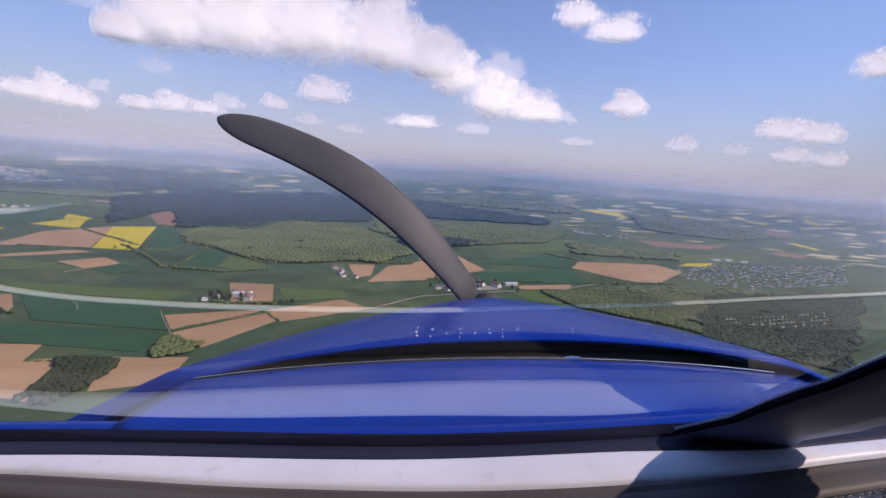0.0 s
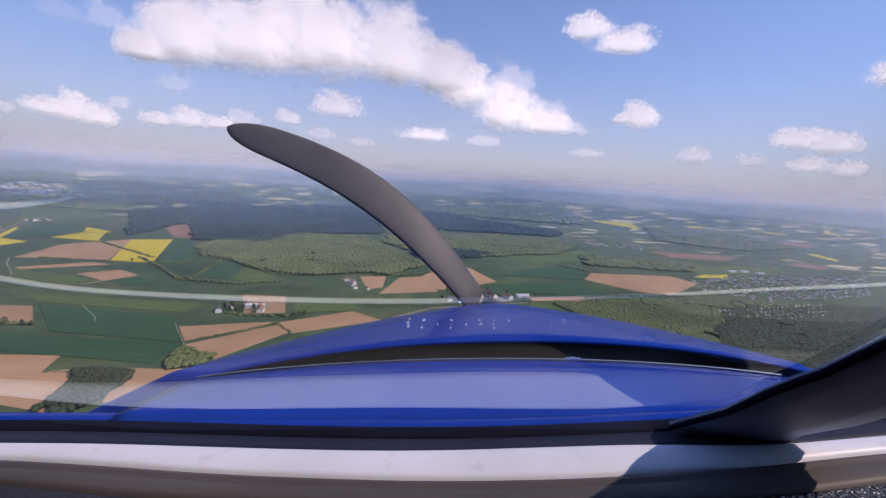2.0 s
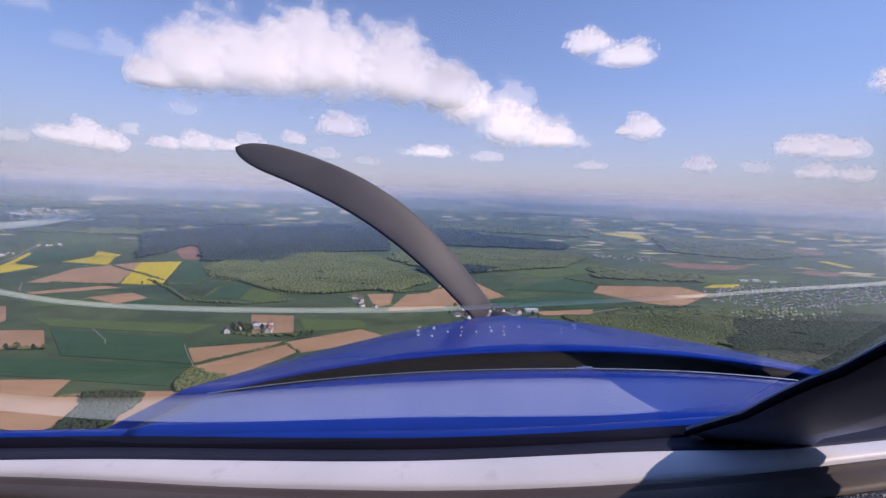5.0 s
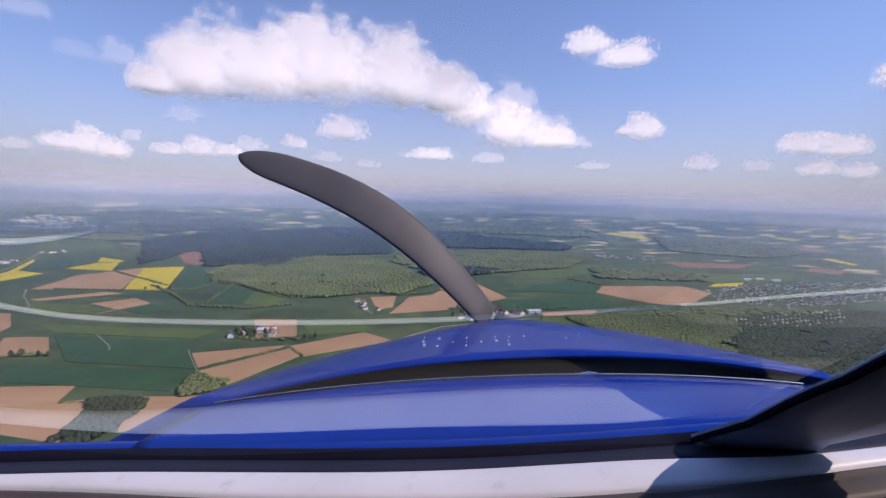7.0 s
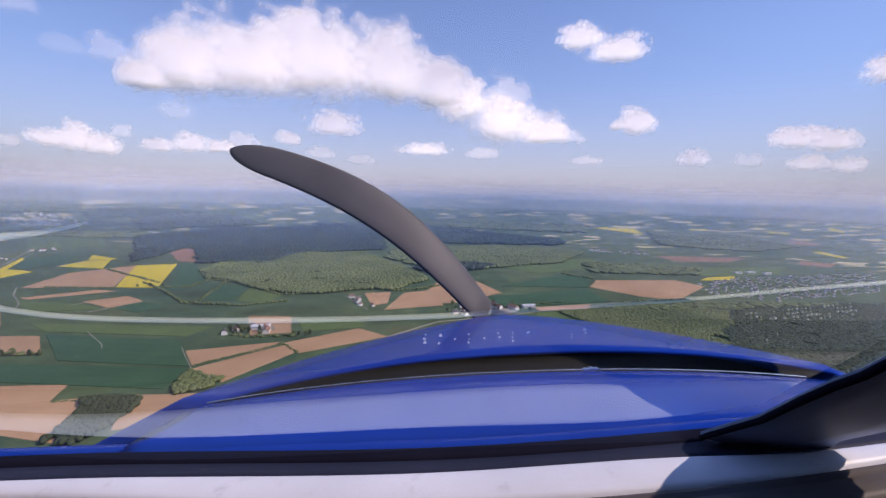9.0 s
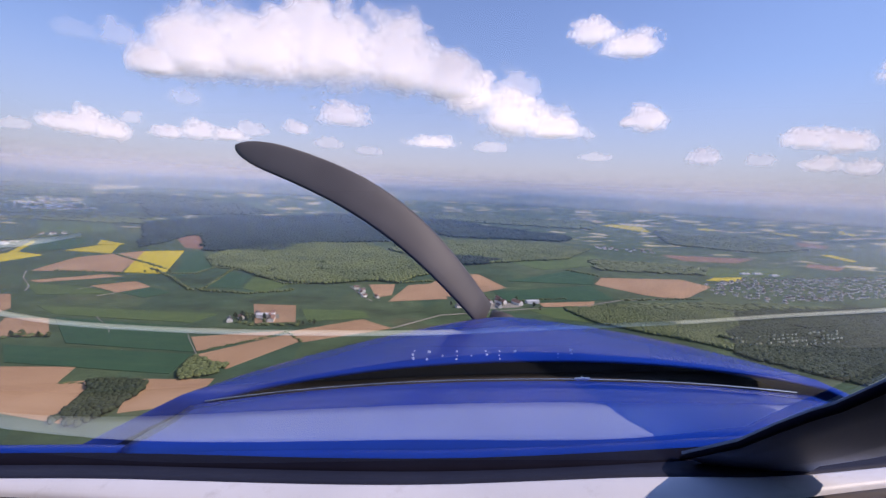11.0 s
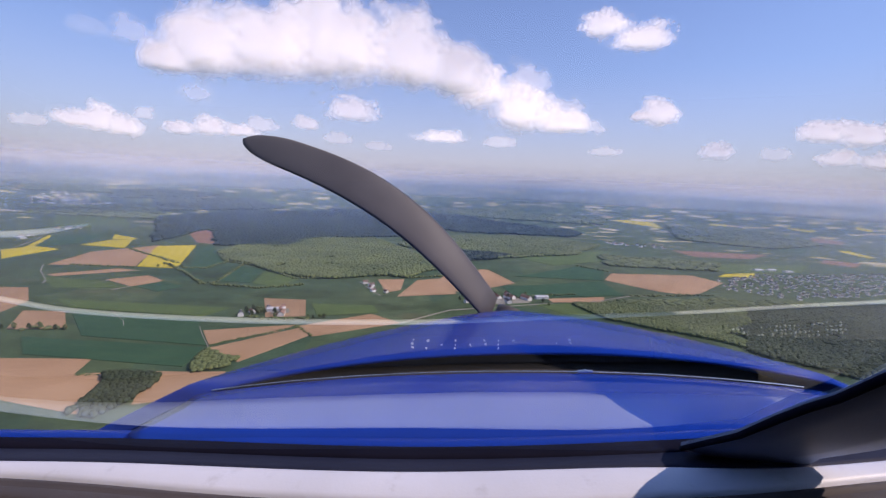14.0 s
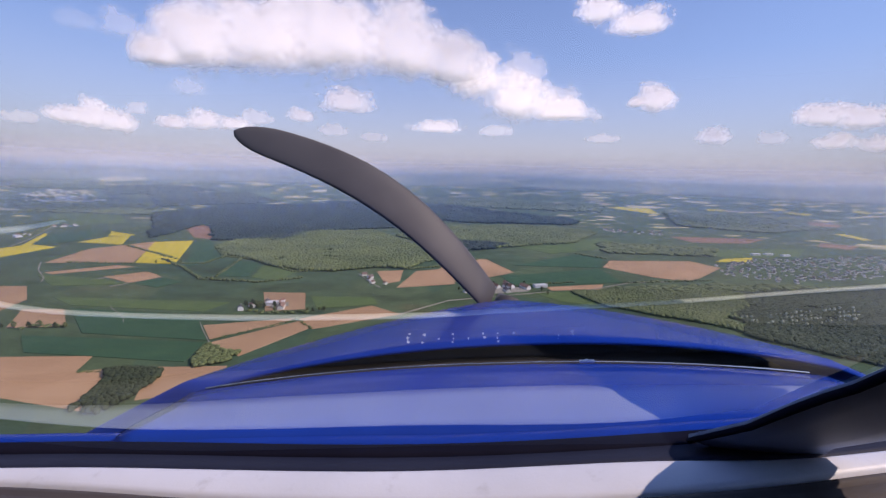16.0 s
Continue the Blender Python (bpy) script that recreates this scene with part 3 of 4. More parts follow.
wood('cloud_shaded', [(-75, 1490), (40, 1610), (230, 1590), (115, 1450), (-35, 1375)], 12, 12)
wood('broadleaf', [(-680, 3205), (80, 3540), (1130, 3240), (990, 2935), (155, 3120)], 26, 14)
wood('broadleaf', [(1430, 2980), (1935, 2695), (1950, 2330), (1595, 2210), (1275, 2440)], 22, 13)
wood('dark', [(-2020, 2860), (-1525, 3230), (-1155, 2935), (-1700, 2495)], 24, 14)
wood('broadleaf', [(-3150, 3105), (-2950, 3490), (-2325, 2875), (-2675, 2630)], 30, 14)
wood('dark', [(-2400, 2965), (-2160, 3245), (-1715, 3280), (-1885, 3000), (-2160, 2710)], 30, 14)
wood('dark', [(-400, 435), (-415, 485), (-365, 495), (-350, 475), (-340, 400), (-370, 395)], 3.6, 8)
wood('broadleaf', [(-340, 580), (-265, 570), (-270, 530), (-315, 510), (-330, 540)], 4, 6)
wood('broadleaf', [(-780, 1690), (-1520, 2185), (-2115, 2070), (-2315, 2270), (-1810, 2555)], 34, 9)
wood('broadleaf', [(580, 1700), (1010, 1635), (895, 1475), (520, 1465)], 15, 8)
wood('broadleaf', [(360, 960), (650, 1060), (1020, 1060), (600, 975)], 12, 8)
hedge([(-640, 1200), (-550, 1170), (-385, 1040), (-310, 1060)], 5, 7)
hedge([(-775, 1135), (-665, 1045), (-560, 940), (-420, 930), (-340, 985)], 6, 8)
hedge([(-970, 1060), (-805, 1070)], 6, 6)
hedge([(-755, 1360), (-640, 1190), (-640, 1100), (-700, 1090)], 6, 6)
hedge([(-645, 615), (-635, 625), (-585, 625)], 9, 6)
hedge([(-345, 600), (-255, 695)], 4, 2.5)
hedge([(-260, 705), (-215, 655)], 4, 3)
hedge([(-360, 735), (-320, 725), (-245, 740)], 8, 6)
hedge([(-345, 1865), (-170, 1575), (-25, 1270)], 7, 9)
hedge([(280, 945), (340, 830)], 6, 8)
hedge([(445, 1045), (675, 1100)], 9, 7)
hedge([(85, 1285), (-30, 1155), (-115, 1110)], 6, 7)
hedge([(-1010, 1320), (-740, 1140)], 8, 6)
hedge([(-415, 485), (-450, 485)], 4, 2)
hedge([(-560, 940), (-540, 970), (-580, 1175)], 6, 6)
hedge([(415, 1430), (495, 1345)], 7, 8)
hedge([(-1590, 1680), (-1405, 1370)], 8, 7)
hedge([(155, 970), (305, 1030)], 8, 6)
track([(-1030, 1050), (-970, 980), (-885, 905), (-860, 870)], 4)
track([(-600, 730), (-565, 700), (-535, 675), (-520, 655)], 3)
track([(-405, 670), (-380, 635), (-345, 590), (-340, 565)], 3)
track([(280, 940), (360, 990), (445, 1045), (550, 1070)], 6)
track([(-225, 1045), (-175, 955), (-150, 920)], 5)
track([(-1615, 1730), (-1375, 1375), (-1300, 1230)], 5)
track([(-685, 890), (-700, 855)], 3)
track([(-775, 895), (-765, 930)], 3)
track([(-85, 745), (0, 840), (225, 935)], 6)
# pale farmyards, laid as short and very wide tracks
track([(48, 915), (105, 930), (170, 955)], 90)
track([(-330, 770), (-300, 782)], 60)

# ---------------------------------------------------------------- villages


def build_house(roof, long, deep, tall, pitch, wall=None):
    root = new("house")
    bm = box(bmesh.new(), -long / 2, long / 2, -deep / 2, deep / 2, -0.5, tall)
    for sx in (-1, 1):
        v = [bm.verts.new((sx * long / 2, y, z)) for y, z in ((-deep / 2, tall), (deep / 2, tall), (0, tall + pitch))]
        bm.faces.new(v if sx > 0 else v[::-1])
    part("wall", bm, wall or WALLS, root)
    bm = bmesh.new()
    e, o, th = 0.45, long / 2 + 0.4, 0.25
    drop = pitch / (deep / 2) * e
    for s in (-1, 1):
        a = [(-o, s * (deep / 2 + e), tall - drop), (o, s * (deep / 2 + e), tall - drop), (o, 0, tall + pitch), (-o, 0, tall + pitch)]
        lo = [bm.verts.new(p) for p in a]
        hi = [bm.verts.new((p[0], p[1], p[2] + th)) for p in a]
        for f in ((hi[0], hi[1], hi[2], hi[3]), (lo[3], lo[2], lo[1], lo[0]), (lo[0], lo[1], hi[1], hi[0]), (lo[1], lo[2], hi[2], hi[1]), (lo[3], lo[0], hi[0], hi[3])):
            bm.faces.new(f)
    bmesh.ops.recalc_face_normals(bm, faces=bm.faces)
    part("roof", bm, roof, root)
    if roof is not SHEET:
        bm = box(bmesh.new(), long * 0.28, long * 0.28 + 0.7, -0.35, 0.35, tall + pitch * 0.6, tall + pitch + 1.0)
        part("chimney", bm, WALLS, root)
    return root


village = random.Random(11)
TILED = build_house(TILES, 12, 8.5, 4.6, 3.4)
tagged(TILED, "pale rendered village house with a tiled gable roof", "house", "village houses")
SLATED = build_house(SLATES, 11, 8, 5.0, 3.2)
tagged(SLATED, "pale rendered house with a dark slate gable roof", "house", "village houses")
BARN = build_house(TILES, 24, 11, 5.2, 4.2)
tagged(BARN, "long farm barn with a tiled gable roof", "barn", "farm buildings")
SHED = build_house(SHEET, 30, 15, 5.5, 1.8, SHEET)
tagged(SHED, "large white sheet metal shed with a low roof", "shed", "farm buildings")
first_use = {}


def stand(kind, x, y, turn, size=1.0):
    m = pose(x, y, lie(x, y) + 0.3, 0, 0, turn) @ Matrix.Scale(size, 4)
    if kind.name not in first_use:
        first_use[kind.name] = True
        kind.matrix_world = pose(x, y, lie(x, y) + 0.3, 0, 0, turn)
    else:
        copy_thing(kind, m)


def hamlet(kinds, poly, count, gap, turn, size=1.0):
    xs, ys = [p[0] for p in poly], [p[1] for p in poly]
    placed, tries = [], 0
    while len(placed) < count and tries < 6000:
        tries += 1
        x, y = village.uniform(min(xs), max(xs)), village.uniform(min(ys), max(ys))
        if inside(x, y, poly) and all(math.hypot(x - a, y - b) > gap for a, b in placed):
            placed.append((x, y))
            stand(village.choice(kinds), x, y, turn + village.choice((0, 90)) + village.uniform(-14, 14), size * village.uniform(0.85, 1.15))
    return placed


TOWN = [(775, 1290), (1005, 1430), (1640, 1600), (1300, 1240), (880, 1090), (750, 1180)]
singles = hamlet([SLATED, SLATED, SLATED, TILED], TOWN, 130, 13, 20, 0.66)
hamlet([TILED, TILED, BARN, SHED], [(-2540, 2560), (-2565, 2740), (-2260, 2660), (-1960, 2550), (-2155, 2420), (-2300, 2300)], 85, 16, -40)
hamlet([TILED, SLATED], [(735, 2080), (980, 2000), (1010, 2120), (740, 2180)], 16, 30, 10)
hamlet([TILED, BARN], [(35, 900), (45, 965), (130, 990), (190, 950), (100, 890)], 11, 22, 25)
hamlet([TILED, BARN], [(-345, 752), (-300, 752), (-312, 796), (-340, 792)], 4, 18, 12)
hamlet([TILED], [(-372, 735), (-350, 735), (-350, 760), (-372, 760)], 2, 14, 30)
hamlet([TILED], [(-228, 1040), (-205, 1050), (-140, 950), (-165, 930)], 5, 24, -55)
hamlet([TILED, SLATED], [(-1570, 1665), (-1530, 1640), (-1500, 1720), (-1540, 1740)], 6, 18, -45)
hamlet([TILED, SHED], [(-1480, 1420), (-1440, 1400), (-1440, 1470), (-1480, 1480)], 4, 22, -30)
hamlet([TILED, SLATED], [(980, 3390), (1150, 3350), (1150, 3420), (1000, 3450)], 10, 22, 0)


def far_town(poly, count, gap, turn, taken):
    """The back rows of the town in one mesh: gabled houses among those that stand singly."""
    verts, faces, kinds, placed, tries = [], [], [], list(taken), 0
    xs, ys = [p[0] for p in poly], [p[1] for p in poly]
    while len(placed) < count + len(taken) and tries < 8000:
        tries += 1
        x, y = village.uniform(min(xs), max(xs)), village.uniform(min(ys), max(ys))
        if not inside(x, y, poly) or any(math.hypot(x - a, y - b) < gap for a, b in placed):
            continue
        placed.append((x, y))
        size = village.uniform(0.55, 0.75)
        m = pose(x, y, lie(x, y), 0, 0, turn + village.choice((0, 90)) + village.uniform(-14, 14)) @ Matrix.Scale(size, 4)
        n = len(verts)
        verts += [m @ Vector(p) for p in [(sx * 5.5, sy * 4, z) for z in (-0.5, 5.0) for sx, sy in ((-1, -1), (1, -1), (1, 1), (-1, 1))] + [(-5.5, 0, 8.2), (5.5, 0, 8.2)]]
        verts += [m @ Vector((sx * 5.9, sy * 4.4, 4.9)) for sx, sy in ((-1, -1), (1, -1), (1, 1), (-1, 1))] + [m @ Vector((sx * 5.9, 0, 8.5)) for sx in (-1, 1)]
        faces += [(n + i, n + (i + 1) % 4, n + 4 + (i + 1) % 4, n + 4 + i) for i in range(4)] + [(n + 4, n + 8, n + 7), (n + 5, n + 6, n + 9)]
        faces += [(n + 10, n + 11, n + 15, n + 14), (n + 12, n + 13, n + 14, n + 15)]
        kinds += [0] * 6 + [1] * 2
    ob = from_arrays("town_houses", verts, faces, WALLS)
    ob.data.materials.append(SLATES)
    ob.data.polygons.foreach_set("material_index", kinds)
    tagged(ob, "dense far rows of slate-roofed town houses", "houses", kind="stuff")


far_town(TOWN, 170, 11, 20, singles)
for x, y, turn in ((210, 975, 15), (1075, 1525, 10), (1130, 1540, 10), (1175, 1520, 12), (-322, 775, 10)):
    stand(SHED, x, y, turn)


def build_tree(seed):
    rnd = random.Random(seed)
    root = new("tree")
    bm = bmesh.new()
    rings = []
    for h, r in ((0, 0.45), (1.2, 0.30), (3.5, 0.22), (6.5, 0.08)):
        rings.append([(r * math.cos(a), r * math.sin(a), h - 0.4) for a in (2 * math.pi * k / 7 for k in range(8))])
    sheet(bm, rings)
    for k in range(5):
        a = k * 1.26 + rnd.random()
        tube(bm, [(0, 0, 2.6 + 0.4 * k), (1.1 * math.cos(a), 1.1 * math.sin(a), 3.8 + 0.5 * k), (2.2 * math.cos(a), 2.2 * math.sin(a), 4.6 + 0.6 * k)], 0.09, 5)
    part("trunk", bm, BARK, root)
    bm = bmesh.new()
    for k in range(46):
        a, h = rnd.uniform(0, 6.283), rnd.uniform(0, 1)
        w = 3.2 * math.sin(math.pi * (0.18 + 0.75 * h)) * rnd.uniform(0.35, 1.0)
        m = Matrix.LocRotScale((w * math.cos(a), w * math.sin(a), 2.8 + 6.2 * h), Euler((rnd.random() * 6, rnd.random() * 6, 0)), [rnd.uniform(0.55, 1.15) for _ in range(3)])
        r = bmesh.ops.create_icosphere(bm, subdivisions=1, radius=1.0, matrix=m)
        for v in r["verts"]:
            v.co += Vector((rnd.uniform(-0.2, 0.2), rnd.uniform(-0.2, 0.2), rnd.uniform(-0.2, 0.2)))
    part("crown", bm, LEAF if seed % 2 else DARKLEAF, root)
    tagged(root, "lone broadleaf tree with a full green crown", "tree", "field trees")
    return root


def trees(places):
    kinds = [build_tree(3), build_tree(4)]
    rnd = random.Random(5)
    for i, (x, y) in enumerate(places):
        k = kinds[i % 2]
        m = pose(x, y, lie(x, y), 0, 0, rnd.uniform(0, 360))
        s = rnd.uniform(0.8, 1.35)
        if i < 2:
            k.matrix_world = m
        else:
            copy_thing(k, m).scale = (s, s, s)


row = random.Random(8)
trees([(-585 - 18 * i + row.uniform(-3, 3), 624 - 2 * i) for i in range(6)]
      + [(-360 + row.uniform(-14, 50), 745 + row.uniform(-16, 30)) for i in range(14)]
      + [(-250 + 9 * i, 742 + row.uniform(-4, 6)) for i in range(4)]
      + [(20 + row.uniform(0, 220), 880 + row.uniform(0, 110)) for i in range(16)]
      + [(-700 - 30 * i, 1092 - 3 * i) for i in range(3)])

# ---------------------------------------------------------------- clouds and haze


def patchy(x, z, size, seed):
    """Smooth random field between 0 and 1 with spots of one size."""
    grid = np.random.default_rng(seed).random((64, 64))
    u, v = x / size, z / size
    i, j = np.floor(u).astype(int), np.floor(v).astype(int)
    f, g = u - i, v - j
    f, g = f * f * (3 - 2 * f), g * g * (3 - 2 * g)
    at = lambda p, q: grid[p % 64, q % 64]
    return (at(i, j) * (1 - f) + at(i + 1, j) * f) * (1 - g) + (at(i, j + 1) * (1 - f) + at(i + 1, j + 1) * f) * g


def cloud(lobes, far, label, core=1.0, seed=1):
    """A cumulus of billowing vapour layers: lobes of (bearing, elevation of the base, width, height) in degrees as seen
    from the flight path, far metres off; core is its density."""
    root = new("cloud")
    mid_az = sum(l[0] for l in lobes) / len(lobes)
    away = Vector((math.sin(radians(mid_az)), math.cos(radians(mid_az)), 0))
    side = Vector((away.y, -away.x, 0))
    low = min(l[1] for l in lobes)
    rise = far * math.tan(radians(low))
    root.location = away * far + Vector((0, 0, ALT + rise))
    slant = 0.9 if -10 < mid_az < 28 else 0.0      # sheets edge-on to the sun are turned, so sunlight reaches their face
    front = (side * slant - away).normalized()
    parts = [(far * math.tan(radians(az - mid_az)), far * math.tan(radians(el)) - rise, far * radians(wide) / 2, far * radians(tall)) for az, el, wide, tall in lobes]
    x0, x1 = min(p[0] - p[2] * 1.5 for p in parts), max(p[0] + p[2] * 1.5 for p in parts)
    z0, z1 = min(p[1] - p[3] * 0.5 for p in parts), max(p[1] + p[3] * 1.4 for p in parts)
    big = max(p[3] for p in parts)
    nx, nz = (240, 110) if core == 1.0 else (110, 60)
    X, Z = np.meshgrid(np.linspace(x0, x1, nx), np.linspace(z0, z1, nz))
    dx, dz = (x1 - x0) / (nx - 1), (z1 - z0) / (nz - 1)
    depth = max(200.0, 0.3 * min(900, max(p[2] for p in parts)))
    for s in (-1.0, 0.0) if core > 0.7 else (0.0,):
        soft, foot = np.zeros_like(X), np.zeros_like(X)
        for cx, cz, w, h in parts:
            up = Z - cz - 0.32 * h
            e = 1.0 - np.sqrt(np.abs((X - cx) / w) ** 2.2 + (up / np.where(up > 0, 0.68 * h, 0.36 * h)) ** 2)
            weight = np.exp(8.0 * np.clip(e, -2, 1))
            soft += weight
            foot += weight * np.clip((Z - cz) / h, 0, 1)
        body, level = np.log(soft) / 8.0, foot / soft
        rough = sum(g * (2 * patchy(X + 31 * s, Z, big * q, seed * 7 + k) - 1) for k, (g, q) in enumerate(((0.13, 0.44), (0.15, 0.23), (0.13, 0.12), (0.09, 0.06))))
        form = np.clip(body, -1.2, 0.9) + rough * np.clip(1.25 - body, 0.25, 1)
        crisp = 0.62 + 1.5 * np.clip(level / 0.7, 0, 1)
        dens = np.clip(form * crisp + 0.10, -1.5, 1.4) - 0.2 * (s == -1.0)
        rim = np.minimum(np.minimum(X - x0, x1 - X) / (x1 - x0), np.minimum(Z - z0, z1 - Z) / (z1 - z0))
        dens -= 2.0 * np.clip(0.06 - rim, 0, 1) / 0.06
        swell = np.sqrt(np.clip(body + 0.6 * rough + 0.3, 0.01, 2)) * big * 0.24
        gz, gx = np.gradient(swell, dz, dx)
        inner = 0.08 + 0.92 * np.clip(form / 0.5, 0, 1)
        # height tips the normals too: bright tops and grey bases are put in here
        tilt_x, tilt_z = -0.30 * np.tanh(gx / 0.55) * inner, -0.50 * np.tanh(gz / 0.55) * inner - 0.15 + 1.05 * np.clip(level / 0.65, 0, 1)
        off = s * depth + slant * X - (X / far) ** 2 * far * 0.3 - swell * 0.1
        grow = (far + off) / far
        pts = [tuple(side * x + away * y + Vector((0, 0, z))) for x, y, z in zip((X * grow).ravel(), off.ravel(), ((Z + rise) * grow - rise).ravel())]
        quads = [(r * nx + c, r * nx + c + 1, (r + 1) * nx + c + 1, (r + 1) * nx + c) for r in range(nz - 1) for c in range(nx - 1) if dens[r:r + 2, c:c + 2].max() > -0.5]
        me = bpy.data.meshes.new("cloud_layer")
        me.from_pydata(pts, [], quads)
        me.materials.append(VAPOUR)
        me.polygons.foreach_set("use_smooth", [True] * len(me.polygons))
        me.attributes.new("vapour", "FLOAT", "POINT").data.foreach_set("value", dens.ravel().astype(np.float32))
        me.attributes.new("cover", "FLOAT", "POINT").data.foreach_set("value", np.full(dens.size, min(0.93, 0.93 * core ** (1.6 if core > 0.7 else 1.2)), np.float32))
        for name, sign in (("swell_near", 1.0), ("swell_far", -1.0)):
            v = np.stack([front.x + sign * side.x * tilt_x, front.y + sign * side.y * tilt_x, sign * tilt_z], 2)
            v /= np.linalg.norm(v, axis=2, keepdims=True)
            me.attributes.new(name, "FLOAT_VECTOR", "POINT").data.foreach_set("vector", v.ravel().astype(np.float32))
        new("cloud_layer", me).parent = root
    tagged(root, label, "cloud", "clouds in the sky")


BIG = "large white cumulus cloud with a flat grey base"
SMALL = "small white fair-weather cumulus in the blue sky"
LOW = "low distant cumulus fading into haze"
THIN = "thin torn scrap of white cloud"
cloud([(-33.4, 10.2, 7.4, 3.8), (-29.7, 10.1, 10.5, 8.3), (-23.2, 10.0, 14.8, 11.4), (-14.8, 10.6, 14.5, 12.4), (-6.7, 11.0, 13.8, 10.4), (-0.7, 10.8, 11.8, 7.9)], 2600, BIG, 1.0, 1)
cloud([(3.2, 9.1, 9.5, 7.0), (7.7, 6.6, 9.8, 6.9), (13.2, 6.6, 10.0, 3.2)], 3300, SMALL, 0.86, 2)
cloud([(8.5, 10.5, 6.0, 5.2), (13.0, 7.6, 6.5, 4.0)], 3500, THIN, 0.56, 3)
cloud([(16.9, 17.2, 6.8, 3.6), (21.2, 15.6, 8.0, 3.6)], 2800, SMALL, 0.94, 4)
cloud([(23.7, 7.4, 4.6, 4.0), (21.6, 8.2, 2.6, 1.5)], 4300, SMALL, 0.95, 5)
cloud([(38.7, 5.5, 5.2, 2.6), (41.6, 5.1, 5.0, 2.6)], 4200, SMALL, 0.93, 6)
cloud([(40.0, 3.3, 4.0, 1.8), (43.0, 3.0, 3.2, 1.9)], 4500, LOW, 0.72, 7)
cloud([(29.8, 3.9, 4.0, 2.1)], 4500, LOW, 0.78, 8)
cloud([(35.1, 3.8, 3.4, 1.7)], 4500, LOW, 0.5, 9)
cloud([(45.6, 11.0, 6.0, 3.0)], 3600, SMALL, 0.92, 10)
cloud([(-41.1, 3.7, 4.6, 2.1), (-39.5, 3.3, 4.2, 3.1), (-37.3, 3.2, 4.0, 2.4)], 4400, LOW, 0.82, 12)
cloud([(-44.4, 3.4, 3.6, 1.4)], 4500, LOW, 0.45, 13)
cloud([(-35.6, 5.0, 2.6, 1.8)], 4400, LOW, 0.5, 23)
cloud([(-32.4, 3.9, 3.8, 1.7), (-29.3, 4.0, 4.6, 2.5), (-26.2, 4.2, 4.9, 1.7)], 4400, LOW, 0.80, 14)
cloud([(-24.1, 4.8, 4.5, 2.2)], 4500, LOW, 0.6, 25)
cloud([(-18.9, 5.5, 4.0, 2.0)], 4500, LOW, 0.72, 15)
cloud([(-13.5, 6.8, 8.0, 3.5)], 4300, SMALL, 0.90, 16)
cloud([(-15.2, 4.1, 4.4, 1.7)], 4600, LOW, 0.5, 17)
cloud([(-2.1, 5.0, 7.8, 2.0)], 4600, LOW, 0.72, 18)
cloud([(5.2, 4.7, 5.0, 1.9)], 4600, LOW, 0.5, 19)
cloud([(18.2, 4.1, 4.8, 1.4)], 4600, LOW, 0.5, 20)
cloud([(-10.2, 3.6, 4.0, 1.5)], 4600, LOW, 0.5, 26)
cloud([(-30.6, 7.4, 4.4, 2.4)], 4000, THIN, 0.30, 21)
cloud([(-39.8, 12.3, 4.0, 2.4)], 3400, THIN, 0.20, 22)
cloud([(-36.3, 12.2, 4.4, 3.2)], 3200, THIN, 0.34, 24)
cloud([(-43.4, 15.0, 5.0, 2.6)], 3400, THIN, 0.28, 27)


def haze(r, amount, over):
    """A ring of mist at one distance; over: degrees above the horizon where it has thinned out."""
    bm = bmesh.new()
    foot = lie(0, r)
    top = ALT + r * math.tan(radians(over))
    rows = [[(r * math.sin(a), r * math.cos(a), z) for a in (radians(-80 + 2 * k) for k in range(81))] for z in (foot - 1, foot + (ALT - foot) * 0.5, ALT, top)]
    sheet(bm, rows)
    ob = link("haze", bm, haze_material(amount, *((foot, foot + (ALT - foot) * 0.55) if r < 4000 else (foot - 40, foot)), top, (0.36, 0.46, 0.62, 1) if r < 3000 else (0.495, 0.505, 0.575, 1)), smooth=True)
    tagged(ob, "thin bluish veil of haze over the distant plain", "haze", kind="stuff")


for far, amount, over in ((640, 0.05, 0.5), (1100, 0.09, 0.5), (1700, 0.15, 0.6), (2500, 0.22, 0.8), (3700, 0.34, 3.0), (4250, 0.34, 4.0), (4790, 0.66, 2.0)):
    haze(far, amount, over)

# ---------------------------------------------------------------- the aircraft
plane = new("light_aircraft")
plane.matrix_world = pose(-0.014, 0, ALT - 0.013, -0.9, -4.0, 1.0)   # a gentle left bank
tagged(plane, "light aircraft with a blue nose, seen from its cockpit", "aircraft")
def crown_row(mid, y, half, top, drop, power=2.2, skirt=0.35, steps=26):
    """A cross-section of the nose: a flat crown that falls off to the sides, and the flank below."""
    pts = []
    for i in range(-steps, steps + 1):
        u = i / steps
        pts.append((mid + half * u, y, top - drop * abs(u) ** power - 0.007 * u))
    left, right = pts[0], pts[-1]
    flank = [(left[0] + 0.03 * k, y, left[2] - skirt * k / 4) for k in range(4, 0, -1)]
    other = [(right[0] - 0.03 * k, y, right[2] - skirt * k / 4) for k in range(1, 5)]
    return flank + pts + other


